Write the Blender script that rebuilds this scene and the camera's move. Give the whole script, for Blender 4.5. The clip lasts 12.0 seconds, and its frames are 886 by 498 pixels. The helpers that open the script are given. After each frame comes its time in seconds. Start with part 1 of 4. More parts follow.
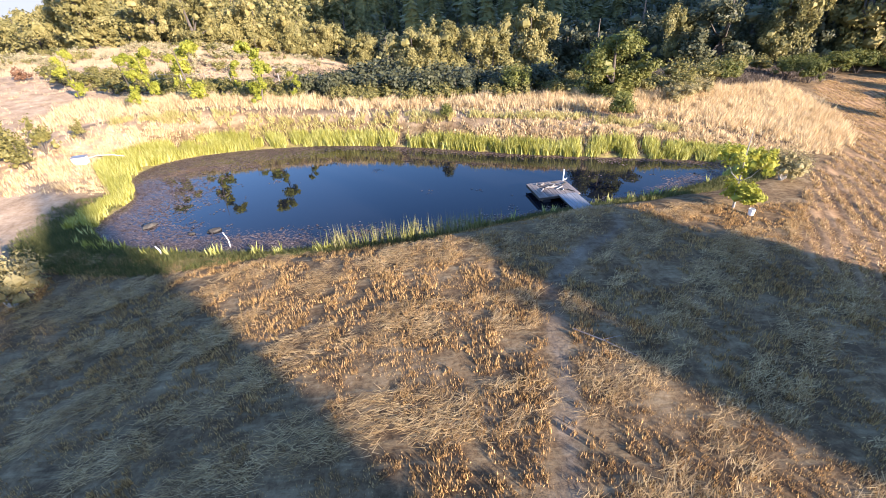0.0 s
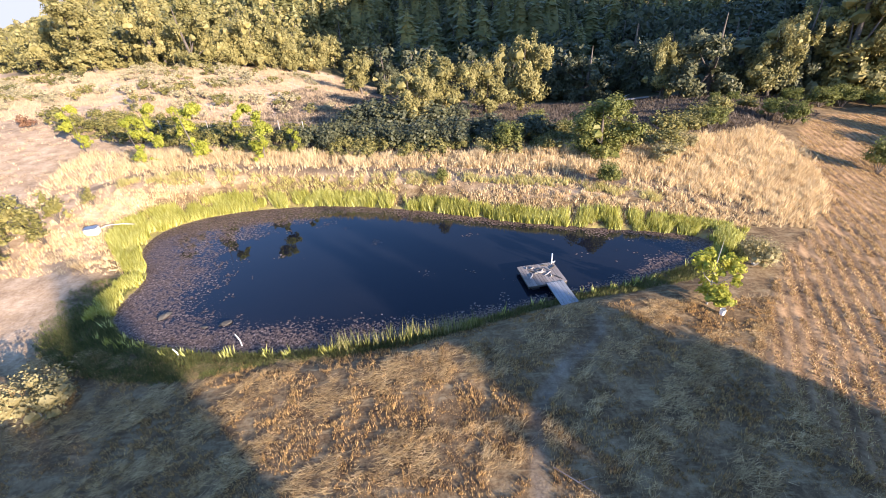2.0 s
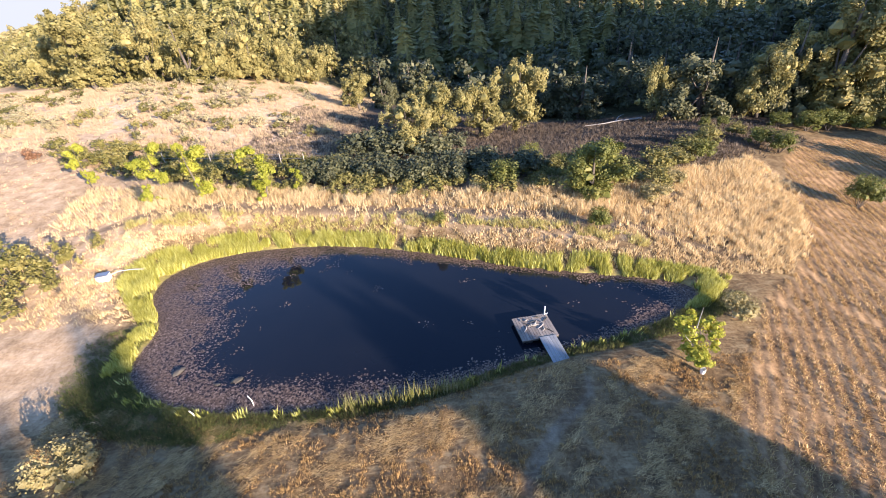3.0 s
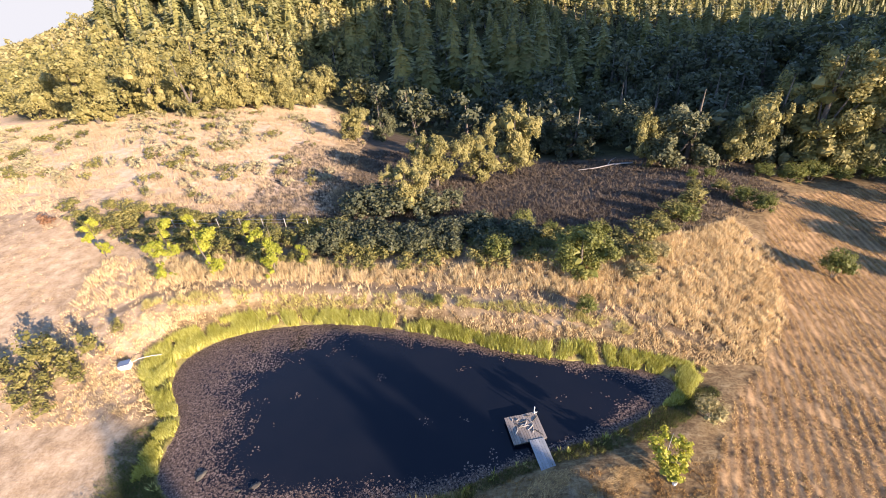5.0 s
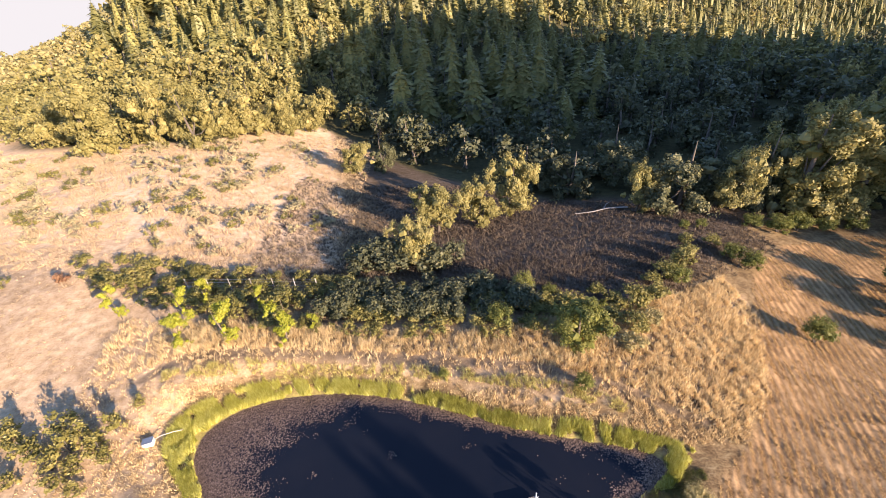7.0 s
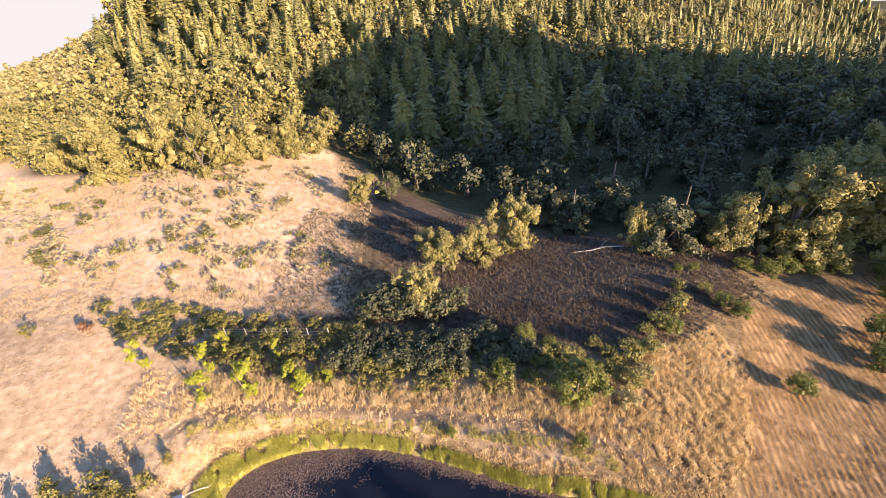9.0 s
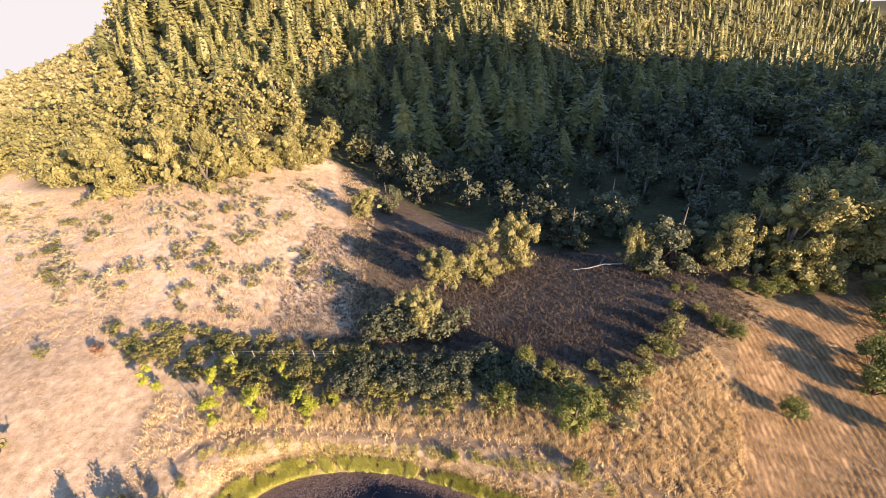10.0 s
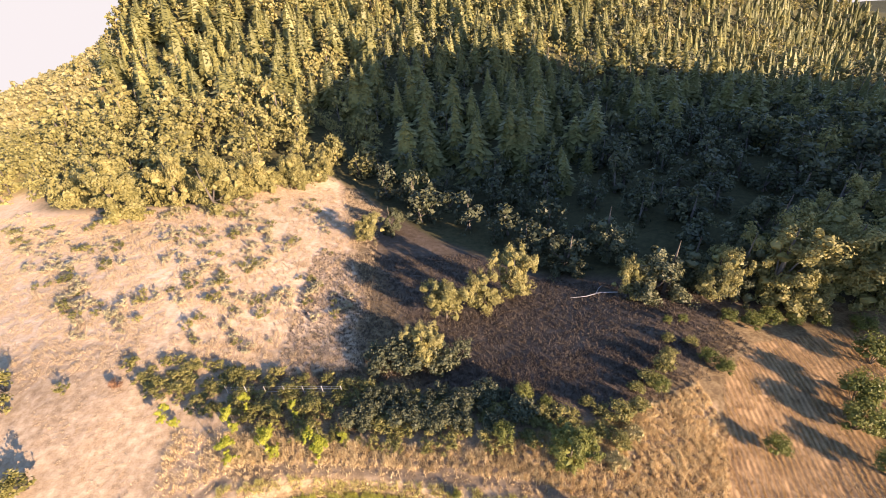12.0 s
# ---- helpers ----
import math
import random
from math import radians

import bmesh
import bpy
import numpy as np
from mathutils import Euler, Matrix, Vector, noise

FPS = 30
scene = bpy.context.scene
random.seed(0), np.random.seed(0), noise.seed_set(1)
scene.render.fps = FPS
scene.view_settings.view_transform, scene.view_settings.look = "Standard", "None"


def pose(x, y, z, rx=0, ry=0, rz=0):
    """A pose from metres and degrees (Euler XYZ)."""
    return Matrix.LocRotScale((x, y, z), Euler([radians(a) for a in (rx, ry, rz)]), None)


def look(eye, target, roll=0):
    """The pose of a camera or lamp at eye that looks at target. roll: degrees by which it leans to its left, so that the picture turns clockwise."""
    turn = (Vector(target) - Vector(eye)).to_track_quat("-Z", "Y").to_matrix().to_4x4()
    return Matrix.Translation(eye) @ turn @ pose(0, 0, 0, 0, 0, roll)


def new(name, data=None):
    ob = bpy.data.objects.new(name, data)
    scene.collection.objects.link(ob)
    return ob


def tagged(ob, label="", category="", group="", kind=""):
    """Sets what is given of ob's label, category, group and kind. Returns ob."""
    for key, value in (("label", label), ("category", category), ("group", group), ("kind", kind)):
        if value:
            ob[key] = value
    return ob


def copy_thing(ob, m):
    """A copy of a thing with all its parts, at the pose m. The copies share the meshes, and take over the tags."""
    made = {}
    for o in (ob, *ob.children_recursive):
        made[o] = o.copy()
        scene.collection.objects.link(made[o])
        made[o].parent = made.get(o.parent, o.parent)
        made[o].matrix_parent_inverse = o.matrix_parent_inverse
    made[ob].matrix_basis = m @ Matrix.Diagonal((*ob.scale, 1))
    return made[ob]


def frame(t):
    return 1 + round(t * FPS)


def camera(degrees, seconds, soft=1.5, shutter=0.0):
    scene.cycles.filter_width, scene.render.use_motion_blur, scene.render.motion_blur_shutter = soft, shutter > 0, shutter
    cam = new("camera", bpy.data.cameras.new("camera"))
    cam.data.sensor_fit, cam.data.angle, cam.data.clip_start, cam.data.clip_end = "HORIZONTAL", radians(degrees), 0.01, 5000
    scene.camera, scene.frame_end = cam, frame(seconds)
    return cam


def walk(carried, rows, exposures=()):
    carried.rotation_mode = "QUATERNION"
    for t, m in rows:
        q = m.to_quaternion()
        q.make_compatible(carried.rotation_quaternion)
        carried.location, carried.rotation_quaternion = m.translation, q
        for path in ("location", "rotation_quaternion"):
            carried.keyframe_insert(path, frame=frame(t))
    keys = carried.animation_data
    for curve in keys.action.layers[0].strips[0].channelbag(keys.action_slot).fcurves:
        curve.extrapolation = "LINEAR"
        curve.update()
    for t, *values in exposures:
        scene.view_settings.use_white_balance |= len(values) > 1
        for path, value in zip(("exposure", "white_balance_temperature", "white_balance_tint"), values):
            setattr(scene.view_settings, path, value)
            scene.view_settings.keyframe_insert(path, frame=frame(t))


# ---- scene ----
# ---------- camera and its path ----------
cam = camera(94.87, 12.0, soft=0.8)
ROWS = [
    (0.0, -0.001, 0.001, 10.429, 59.668, 2.821, -2.415),
    (0.5, 0.003, 0.146, 11.094, 59.574, 2.816, -2.359),
    (1.0, 0.086, 0.554, 12.525, 59.372, 2.829, -2.340),
    (1.5, 0.286, 1.042, 14.430, 59.134, 2.908, -2.412),
    (2.0, 0.526, 1.530, 16.421, 58.810, 3.134, -2.932),
    (2.5, 0.648, 1.934, 18.506, 58.576, 3.234, -3.378),
    (3.0, 0.762, 2.391, 20.789, 58.266, 3.319, -3.449),
    (5.0, 1.562, 4.854, 29.748, 57.416, 3.594, -3.818),
    (5.5, 1.531, 5.400, 31.872, 57.316, 3.533, -3.948),
    (6.0, 1.418, 6.113, 34.106, 57.181, 3.463, -4.040),
    (6.5, 1.362, 6.850, 36.240, 57.129, 3.449, -4.237),
    (7.0, 1.229, 7.573, 38.369, 56.989, 3.358, -4.370),
    (9.0, 0.730, 9.463, 47.006, 56.525, 3.148, -4.539),
    (9.5, 0.660, 9.917, 49.119, 56.370, 3.157, -4.552),
    (10.0, 0.647, 10.372, 51.269, 56.263, 3.172, -4.552),
    (10.5, 0.664, 10.809, 53.406, 56.173, 3.182, -4.564),
    (11.0, 0.725, 11.218, 55.558, 56.009, 3.194, -4.561),
    (11.5, 0.820, 11.586, 57.448, 55.868, 3.212, -4.611),
    (12.0, 0.861, 11.796, 58.702, 55.812, 3.272, -4.604),
]
walk(cam, [(t, pose(*row)) for t, *row in ROWS], exposures=[(0.0, 1.03, 5750, 13), (3.0, 0.98, 5980, 13), (6.0, 0.97, 6600, 15), (12.0, 0.98, 6950, 18)])

# ---------- world and sun ----------
SUN_AZ, SUN_EL = 135.0, 14.5          # clockwise from +y; degrees above the horizon
world = bpy.data.worlds.new("evening_sky")
scene.world = world
world.use_nodes = True
wn = world.node_tree
sky = wn.nodes.new("ShaderNodeTexSky")
sky.sky_type, sky.sun_disc = "NISHITA", False
sky.sun_elevation, sky.sun_rotation = radians(SUN_EL), radians(SUN_AZ)
sky.air_density, sky.dust_density, sky.ozone_density = 1.3, 0.4, 4.0
wn.nodes["Background"].inputs["Strength"].default_value = 0.20
tone = wn.nodes.new("ShaderNodeMix")
tone.data_type, tone.blend_type = "RGBA", "MULTIPLY"
tone.inputs[0].default_value, tone.inputs[7].default_value = 1.0, (0.93, 0.92, 1.10, 1)
wn.links.new(sky.outputs[0], tone.inputs[6])
wn.links.new(tone.outputs[2], wn.nodes["Background"].inputs["Color"])
sun = new("sun", bpy.data.lights.new("sun", "SUN"))
sun.data.energy, sun.data.angle, sun.data.color = 9.1, radians(0.6), (1.0, 0.80, 0.615)
sun_way = Vector((math.sin(radians(SUN_AZ)) * math.cos(radians(SUN_EL)), math.cos(radians(SUN_AZ)) * math.cos(radians(SUN_EL)), math.sin(radians(SUN_EL))))
sun.matrix_world = look(tuple(sun_way * 300), (0, 0, 0))

# ---------- small tools ----------
rng = np.random.default_rng(7)


def step(a, b, v):
    u = np.clip((v - a) / (b - a), 0.0, 1.0)
    return u * u * (3.0 - 2.0 * u)


def quick_mesh(name, verts, faces, smooth=False):
    """A mesh from arrays; faces all have the same number of corners."""
    me = bpy.data.meshes.new(name)
    verts, faces = np.asarray(verts, np.float32), np.asarray(faces, np.int32)
    n, k = faces.shape
    me.vertices.add(len(verts))
    me.vertices.foreach_set("co", verts.ravel())
    me.loops.add(n * k)
    me.loops.foreach_set("vertex_index", faces.ravel())
    me.polygons.add(n)
    me.polygons.foreach_set("loop_start", np.arange(0, n * k, k, dtype=np.int32))
    me.polygons.foreach_set("use_smooth", np.full(n, smooth))
    me.update(calc_edges=True)
    return me


def put(name, mesh, material, parent=None, label=""):
    ob = new(name, mesh)
    if material is not None and not mesh.materials:
        mesh.materials.append(material)
    ob.parent = parent
    return tagged(ob, label=label)


def part(name, bm, material, parent, label=""):
    me = bpy.data.meshes.new(name)
    bm.to_mesh(me)
    bm.free()
    return put(name, me, material, parent, label)


def join(pieces):
    """Several (verts, faces) made into one."""
    vs, fs, n = [], [], 0
    for v, f in pieces:
        vs.append(v)
        fs.append(np.asarray(f) + n)
        n += len(v)
    return np.concatenate(vs), np.concatenate(fs)


def tube(points, radii, sides=7, root=None):
    """A tapered tube of quads along points; root: a ring of another tube to grow from."""
    pts = np.asarray(points, float)
    vs = []
    for i, p in enumerate(pts):
        d = pts[min(i + 1, len(pts) - 1)] - pts[max(i - 1, 0)]
        d = d / (np.linalg.norm(d) + 1e-9)
        a = np.cross(d, (0.31, 0.87, 0.2))
        a /= np.linalg.norm(a)
        b = np.cross(d, a)
        w = np.arange(sides) * 2 * np.pi / sides
        vs.append(np.asarray(root) if i == 0 and root is not None else p + radii[i] * (np.cos(w)[:, None] * a + np.sin(w)[:, None] * b))
    fs = []
    for i in range(len(pts) - 1):
        for j in range(sides):
            k = (j + 1) % sides
            fs.append((i * sides + j, i * sides + k, (i + 1) * sides + k, (i + 1) * sides + j))
    return np.concatenate(vs), np.array(fs)


def grown(pieces):
    """Tubes that share rings, welded into one."""
    v, f = join(pieces)
    _, first, back = np.unique(np.round(v, 5), axis=0, return_index=True, return_inverse=True)
    return v[first], np.ravel(back)[f]


def leaves(centres, size, r, up=0.35, slim=0.6, out=None):
    """Small leaf-shaped quads at centres, turned at random, leaning upwards by up and outwards along out."""
    n = len(centres)
    nrm = r.normal(size=(n, 3))
    if out is None:
        nrm[:, 2] = np.abs(nrm[:, 2]) + up
    else:
        nrm = 0.6 * nrm + 1.05 * out
        nrm[:, 2] += up
    nrm /= np.linalg.norm(nrm, axis=1)[:, None]
    a = np.cross(nrm, r.normal(size=(n, 3)))
    a /= np.linalg.norm(a, axis=1)[:, None]
    b = np.cross(nrm, a)
    s = (size * r.uniform(0.6, 1.35, n))[:, None]
    v = np.stack([centres - a * s, centres - b * s * slim, centres + a * s, centres + b * s * slim], 1).reshape(-1, 3)
    return v, np.arange(4 * n).reshape(n, 4)


def masses(centres, radii, r, sides=6):
    """Uneven inner masses of twigs and shaded leaves that the outer leaves cover."""
    level, girth = np.array((-0.85, -0.3, 0.35, 0.9)), np.array((0.45, 0.95, 0.9, 0.3))
    w = np.arange(sides) * 2 * np.pi / sides
    unit = np.stack([np.outer(girth, np.cos(w)), np.outer(girth, np.sin(w)), np.repeat(level[:, None], sides, 1)], -1).reshape(-1, 3)
    quads = np.array([(i * sides + j, i * sides + (j + 1) % sides, (i + 1) * sides + (j + 1) % sides, (i + 1) * sides + j) for i in range(3) for j in range(sides)])
    n, k = len(centres), len(unit)
    v = unit[None] * (1 + r.uniform(-0.3, 0.3, (n, k, 1))) * (np.asarray(radii)[:, None, None] * np.array((1, 1, 0.8))) + centres[:, None]
    return v.reshape(-1, 3), (quads[None] + (np.arange(n) * k)[:, None, None]).reshape(-1, 4)


def box_bm(sx, sy, sz, at=(0, 0, 0), bevel=0.0, bm=None, turn=None):
    """A bevelled block, its middle at the given place."""
    own = bmesh.new()
    bmesh.ops.create_cube(own, size=1.0, matrix=Matrix.Diagonal((sx, sy, sz, 1)))
    if bevel:
        bmesh.ops.bevel(own, geom=own.edges[:], offset=bevel, segments=1, affect="EDGES")
    bmesh.ops.transform(own, matrix=Matrix.Translation(at) @ (turn or Matrix.Identity(4)), verts=own.verts[:])
    if bm is None:
        return own
    tmp = bpy.data.meshes.new("tmp")
    own.to_mesh(tmp)
    own.free()
    bm.from_mesh(tmp)
    bpy.data.meshes.remove(tmp)
    return bm


# ---------- materials ----------
def material(name):
    m = bpy.data.materials.new(name)
    m.use_nodes = True
    n = m.node_tree
    return m, n, n.nodes, n.links, n.nodes["Principled BSDF"]


def noise_node(n, scale, detail=4.0, rough=0.6, coords=None):
    t = n.nodes.new("ShaderNodeTexNoise")
    t.inputs["Scale"].default_value, t.inputs["Detail"].default_value, t.inputs["Roughness"].default_value = scale, detail, rough
    if coords is not None:
        n.links.new(coords, t.inputs["Vector"])
    return t


def ramp_node(n, fac, stops):
    r = n.nodes.new("ShaderNodeValToRGB")
    el = r.color_ramp.elements
    while len(el) < len(stops):
        el.new(0.5)
    for e, (p, c) in zip(el, stops):
        e.position, e.color = p, (*c, 1)
    n.links.new(fac, r.inputs[0])
    return r


def mix_node(n, a, b, fac):
    m = n.nodes.new("ShaderNodeMix")
    m.data_type = "RGBA"
    for sock, v in ((m.inputs[6], a), (m.inputs[7], b)):
        if isinstance(v, tuple):
            sock.default_value = (*v, 1)
        else:
            n.links.new(v, sock)
    if isinstance(fac, float):
        m.inputs[0].default_value = fac
    else:
        n.links.new(fac, m.inputs[0])
    return m.outputs[2]


def maths(n, op, a, b=0.0, clamp=False):
    m = n.nodes.new("ShaderNodeMath")
    m.operation, m.use_clamp = op, clamp
    for sock, v in zip(m.inputs, (a, b)):
        if isinstance(v, (int, float)):
            sock.default_value = v
        else:
            n.links.new(v, sock)
    return m.outputs[0]


def foliage(name, dark, mid, light, thin=0.3, patch=0.25, vary=0.46):
    """Leaves: each leaf and each plant a little different, with light passing through."""
    m, n, nodes, links, bsdf = material(name)
    geo = nodes.new("ShaderNodeNewGeometry")
    info = nodes.new("ShaderNodeObjectInfo")
    big = noise_node(n, patch, 2.0, 0.5, geo.outputs["Position"])
    f = maths(n, "ADD", maths(n, "MULTIPLY", geo.outputs["Random Per Island"], vary), maths(n, "ADD", 0.33 - 0.5 * vary, maths(n, "MULTIPLY", info.outputs["Random"], 0.22)))
    f = maths(n, "ADD", f, maths(n, "MULTIPLY", maths(n, "SUBTRACT", big.outputs["Fac"], 0.42), 0.9), True)
    col = ramp_node(n, f, [(0.0, dark), (0.5, mid), (1.0, light)]).outputs[0]
    links.new(col, bsdf.inputs["Base Color"])
    bsdf.inputs["Roughness"].default_value = 0.55
    bsdf.inputs["Specular IOR Level"].default_value = 0.3
    tr = nodes.new("ShaderNodeBsdfTranslucent")
    links.new(col, tr.inputs["Color"])
    mx = nodes.new("ShaderNodeMixShader")
    mx.inputs[0].default_value = thin
    links.new(bsdf.outputs[0], mx.inputs[1])
    links.new(tr.outputs[0], mx.inputs[2])
    links.new(mx.outputs[0], nodes["Material Output"].inputs["Surface"])
    return m


def plain(name, dark, light, scale=6.0, rough=0.8, metal=0.0, bump=0.3):
    """A surface with grain and stains at two scales."""
    m, n, nodes, links, bsdf = material(name)
    co = nodes.new("ShaderNodeTexCoord")
    a, b = noise_node(n, scale, 6.0, 0.7, co.outputs["Object"]), noise_node(n, scale * 0.17, 3.0, 0.5, co.outputs["Object"])
    info = nodes.new("ShaderNodeObjectInfo")
    f = maths(n, "ADD", maths(n, "MULTIPLY", a.outputs["Fac"], 0.55), maths(n, "MULTIPLY", b.outputs["Fac"], 0.4))
    f = maths(n, "ADD", f, maths(n, "MULTIPLY", maths(n, "SUBTRACT", info.outputs["Random"], 0.5), 0.3), True)
    links.new(ramp_node(n, f, [(0.25, dark), (0.75, light)]).outputs[0], bsdf.inputs["Base Color"])
    bsdf.inputs["Roughness"].default_value, bsdf.inputs["Metallic"].default_value = rough, metal
    bp = nodes.new("ShaderNodeBump")
    bp.inputs["Strength"].default_value, bp.inputs["Distance"].default_value = bump, 0.02
    links.new(a.outputs["Fac"], bp.inputs["Height"])
    links.new(bp.outputs[0], bsdf.inputs["Normal"])
    return m


def ground_material():
    m, n, nodes, links, bsdf = material("dry_ground")
    geo = nodes.new("ShaderNodeNewGeometry")
    pos = geo.outputs["Position"]
    fine, mid, big = noise_node(n, 5.0, 8.0, 0.75, pos), noise_node(n, 0.7, 6.0, 0.65, pos), noise_node(n, 0.09, 3.0, 0.5, pos)
    stretch = nodes.new("ShaderNodeMapping")
    stretch.inputs["Rotation"].default_value = (0, 0, radians(35))
    stretch.inputs["Scale"].default_value = (0.5, 2.6, 1.0)
    links.new(pos, stretch.inputs["Vector"])
    swath = noise_node(n, 1.7, 5.0, 0.65, stretch.outputs[0])
    f = maths(n, "ADD", maths(n, "MULTIPLY", fine.outputs["Fac"], 0.5), maths(n, "MULTIPLY", mid.outputs["Fac"], 0.5))
    straw = ramp_node(n, f, [(0.34, (0.0539, 0.0355, 0.019)), (0.47, (0.135, 0.0889, 0.0451)), (0.56, (0.226, 0.157, 0.0805)), (0.70, (0.334, 0.253, 0.147))]).outputs[0]
    straw = mix_node(n, straw, (0.403, 0.324, 0.18), maths(n, "MULTIPLY", maths(n, "SUBTRACT", swath.outputs["Fac"], 0.5), 2.2, True))
    pale = ramp_node(n, f, [(0.30, (0.33, 0.218, 0.122)), (0.47, (0.56, 0.402, 0.252)), (0.64, (0.72, 0.56, 0.39))]).outputs[0]
    pale = mix_node(n, pale, (0.46, 0.30, 0.165), maths(n, "MULTIPLY", maths(n, "SUBTRACT", swath.outputs["Fac"], 0.48), 3.4, True))
    soil = ramp_node(n, f, [(0.32, (0.104, 0.0806, 0.057)), (0.52, (0.186, 0.156, 0.12)), (0.7, (0.269, 0.233, 0.186))]).outputs[0]
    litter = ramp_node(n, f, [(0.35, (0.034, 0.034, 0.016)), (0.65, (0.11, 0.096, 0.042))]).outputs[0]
    green = ramp_node(n, f, [(0.35, (0.19, 0.162, 0.05)), (0.65, (0.43, 0.36, 0.12))]).outputs[0]

    def zone(base, colour, attr, edge=0.35):
        a = nodes.new("ShaderNodeAttribute")
        a.attribute_name = attr
        w = maths(n, "ADD", a.outputs["Fac"], maths(n, "MULTIPLY", maths(n, "SUBTRACT", mid.outputs["Fac"], 0.5), edge * 2))
        k = maths(n, "MULTIPLY", maths(n, "SUBTRACT", w, 0.3), 2.2, True)
        return mix_node(n, base, colour, k)

    col = zone(straw, pale, "pale", 0.14)
    # mown rows in the field
    mow = nodes.new("ShaderNodeAttribute")
    mow.attribute_name = "mow"
    row = nodes.new("ShaderNodeAttribute")
    row.attribute_name = "row"
    rows = maths(n, "SINE", maths(n, "ADD", maths(n, "MULTIPLY", row.outputs["Fac"], 7.5), maths(n, "MULTIPLY", mid.outputs["Fac"], 2.6)))
    stubble = mix_node(n, (0.10, 0.056, 0.027), (0.48, 0.305, 0.15), maths(n, "ADD", maths(n, "MULTIPLY", rows, 0.24), maths(n, "MULTIPLY", maths(n, "SUBTRACT", f, 0.33), 3.0), True))
    col = mix_node(n, col, stubble, maths(n, "MULTIPLY", mow.outputs["Fac"], 0.85))
    # dark brown of the bank track, also shade painted onto the hollow's floor
    shade_and_track = ramp_node(n, f, [(0.36, (0.030, 0.024, 0.018)), (0.5, (0.092, 0.069, 0.050)), (0.66, (0.19, 0.144, 0.103))]).outputs[0]
    col = zone(col, shade_and_track, "hollow")
    col = zone(col, green, "green")
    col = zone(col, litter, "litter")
    col = zone(col, soil, "path", 0.25)
    big_f = maths(n, "ADD", maths(n, "MULTIPLY", big.outputs["Fac"], 0.5), 0.75)
    vm = nodes.new("ShaderNodeVectorMath")
    vm.operation = "SCALE"
    links.new(col, vm.inputs[0])
    links.new(big_f, vm.inputs["Scale"])
    links.new(vm.outputs[0], bsdf.inputs["Base Color"])
    bsdf.inputs["Roughness"].default_value = 0.95
    bsdf.inputs["Specular IOR Level"].default_value = 0.1
    bp = nodes.new("ShaderNodeBump")
    bp.inputs["Strength"].default_value, bp.inputs["Distance"].default_value = 0.8, 0.14
    lines = mix_node(n, maths(n, "MULTIPLY", swath.outputs["Fac"], 0.25), maths(n, "MULTIPLY", rows, 0.16), mow.outputs["Fac"])
    links.new(maths(n, "ADD", f, lines), bp.inputs["Height"])
    links.new(bp.outputs[0], bsdf.inputs["Normal"])
    return m


def water_material():
    m, n, nodes, links, bsdf = material("pond_water")
    geo = nodes.new("ShaderNodeNewGeometry")
    pos = geo.outputs["Position"]
    murk = noise_node(n, 0.12, 4.0, 0.6, pos)
    links.new(ramp_node(n, murk.outputs["Fac"], [(0.3, (0.005, 0.007, 0.012)), (0.7, (0.009, 0.010, 0.014))]).outputs[0], bsdf.inputs["Base Color"])
    bsdf.inputs["Roughness"].default_value, bsdf.inputs["IOR"].default_value = 0.02, 1.333
    rip = noise_node(n, 1.6, 3.0, 0.5, pos)
    bp = nodes.new("ShaderNodeBump")
    bp.inputs["Strength"].default_value, bp.inputs["Distance"].default_value = 0.03, 0.02
    links.new(rip.outputs["Fac"], bp.inputs["Height"])
    links.new(bp.outputs[0], bsdf.inputs["Normal"])
    # thin floating weed that thickens towards the shore
    w = nodes.new("ShaderNodeAttribute")
    w.attribute_name = "weed"
    fine, patch = noise_node(n, 5.0, 6.0, 0.8, pos), noise_node(n, 0.7, 6.0, 0.7, pos)
    k = maths(n, "ADD", w.outputs["Fac"], maths(n, "MULTIPLY", maths(n, "SUBTRACT", patch.outputs["Fac"], 0.5), 0.9))
    k = maths(n, "ADD", k, maths(n, "MULTIPLY", maths(n, "SUBTRACT", fine.outputs["Fac"], 0.5), 2.3))
    k = maths(n, "MULTIPLY", maths(n, "SUBTRACT", k, 0.6), 6.0, True)
    film = nodes.new("ShaderNodeBsdfPrincipled")
    links.new(ramp_node(n, fine.outputs["Fac"], [(0.42, (0.05, 0.034, 0.024)), (0.52, (0.15, 0.10, 0.072)), (0.62, (0.30, 0.21, 0.155))]).outputs[0], film.inputs["Base Color"])
    film.inputs["Roughness"].default_value, film.inputs["Specular IOR Level"].default_value = 0.95, 0.05
    mx = nodes.new("ShaderNodeMixShader")
    links.new(maths(n, "MULTIPLY", k, 0.7), mx.inputs[0])
    links.new(bsdf.outputs[0], mx.inputs[1])
    links.new(film.outputs[0], mx.inputs[2])
    links.new(mx.outputs[0], nodes["Material Output"].inputs["Surface"])
    return m


def glow_material(name, colour, strength):
    m, n, nodes, links, bsdf = material(name)
    e = nodes.new("ShaderNodeEmission")
    e.inputs["Color"].default_value, e.inputs["Strength"].default_value = (*colour, 1), strength
    links.new(e.outputs[0], nodes["Material Output"].inputs["Surface"])
    return m


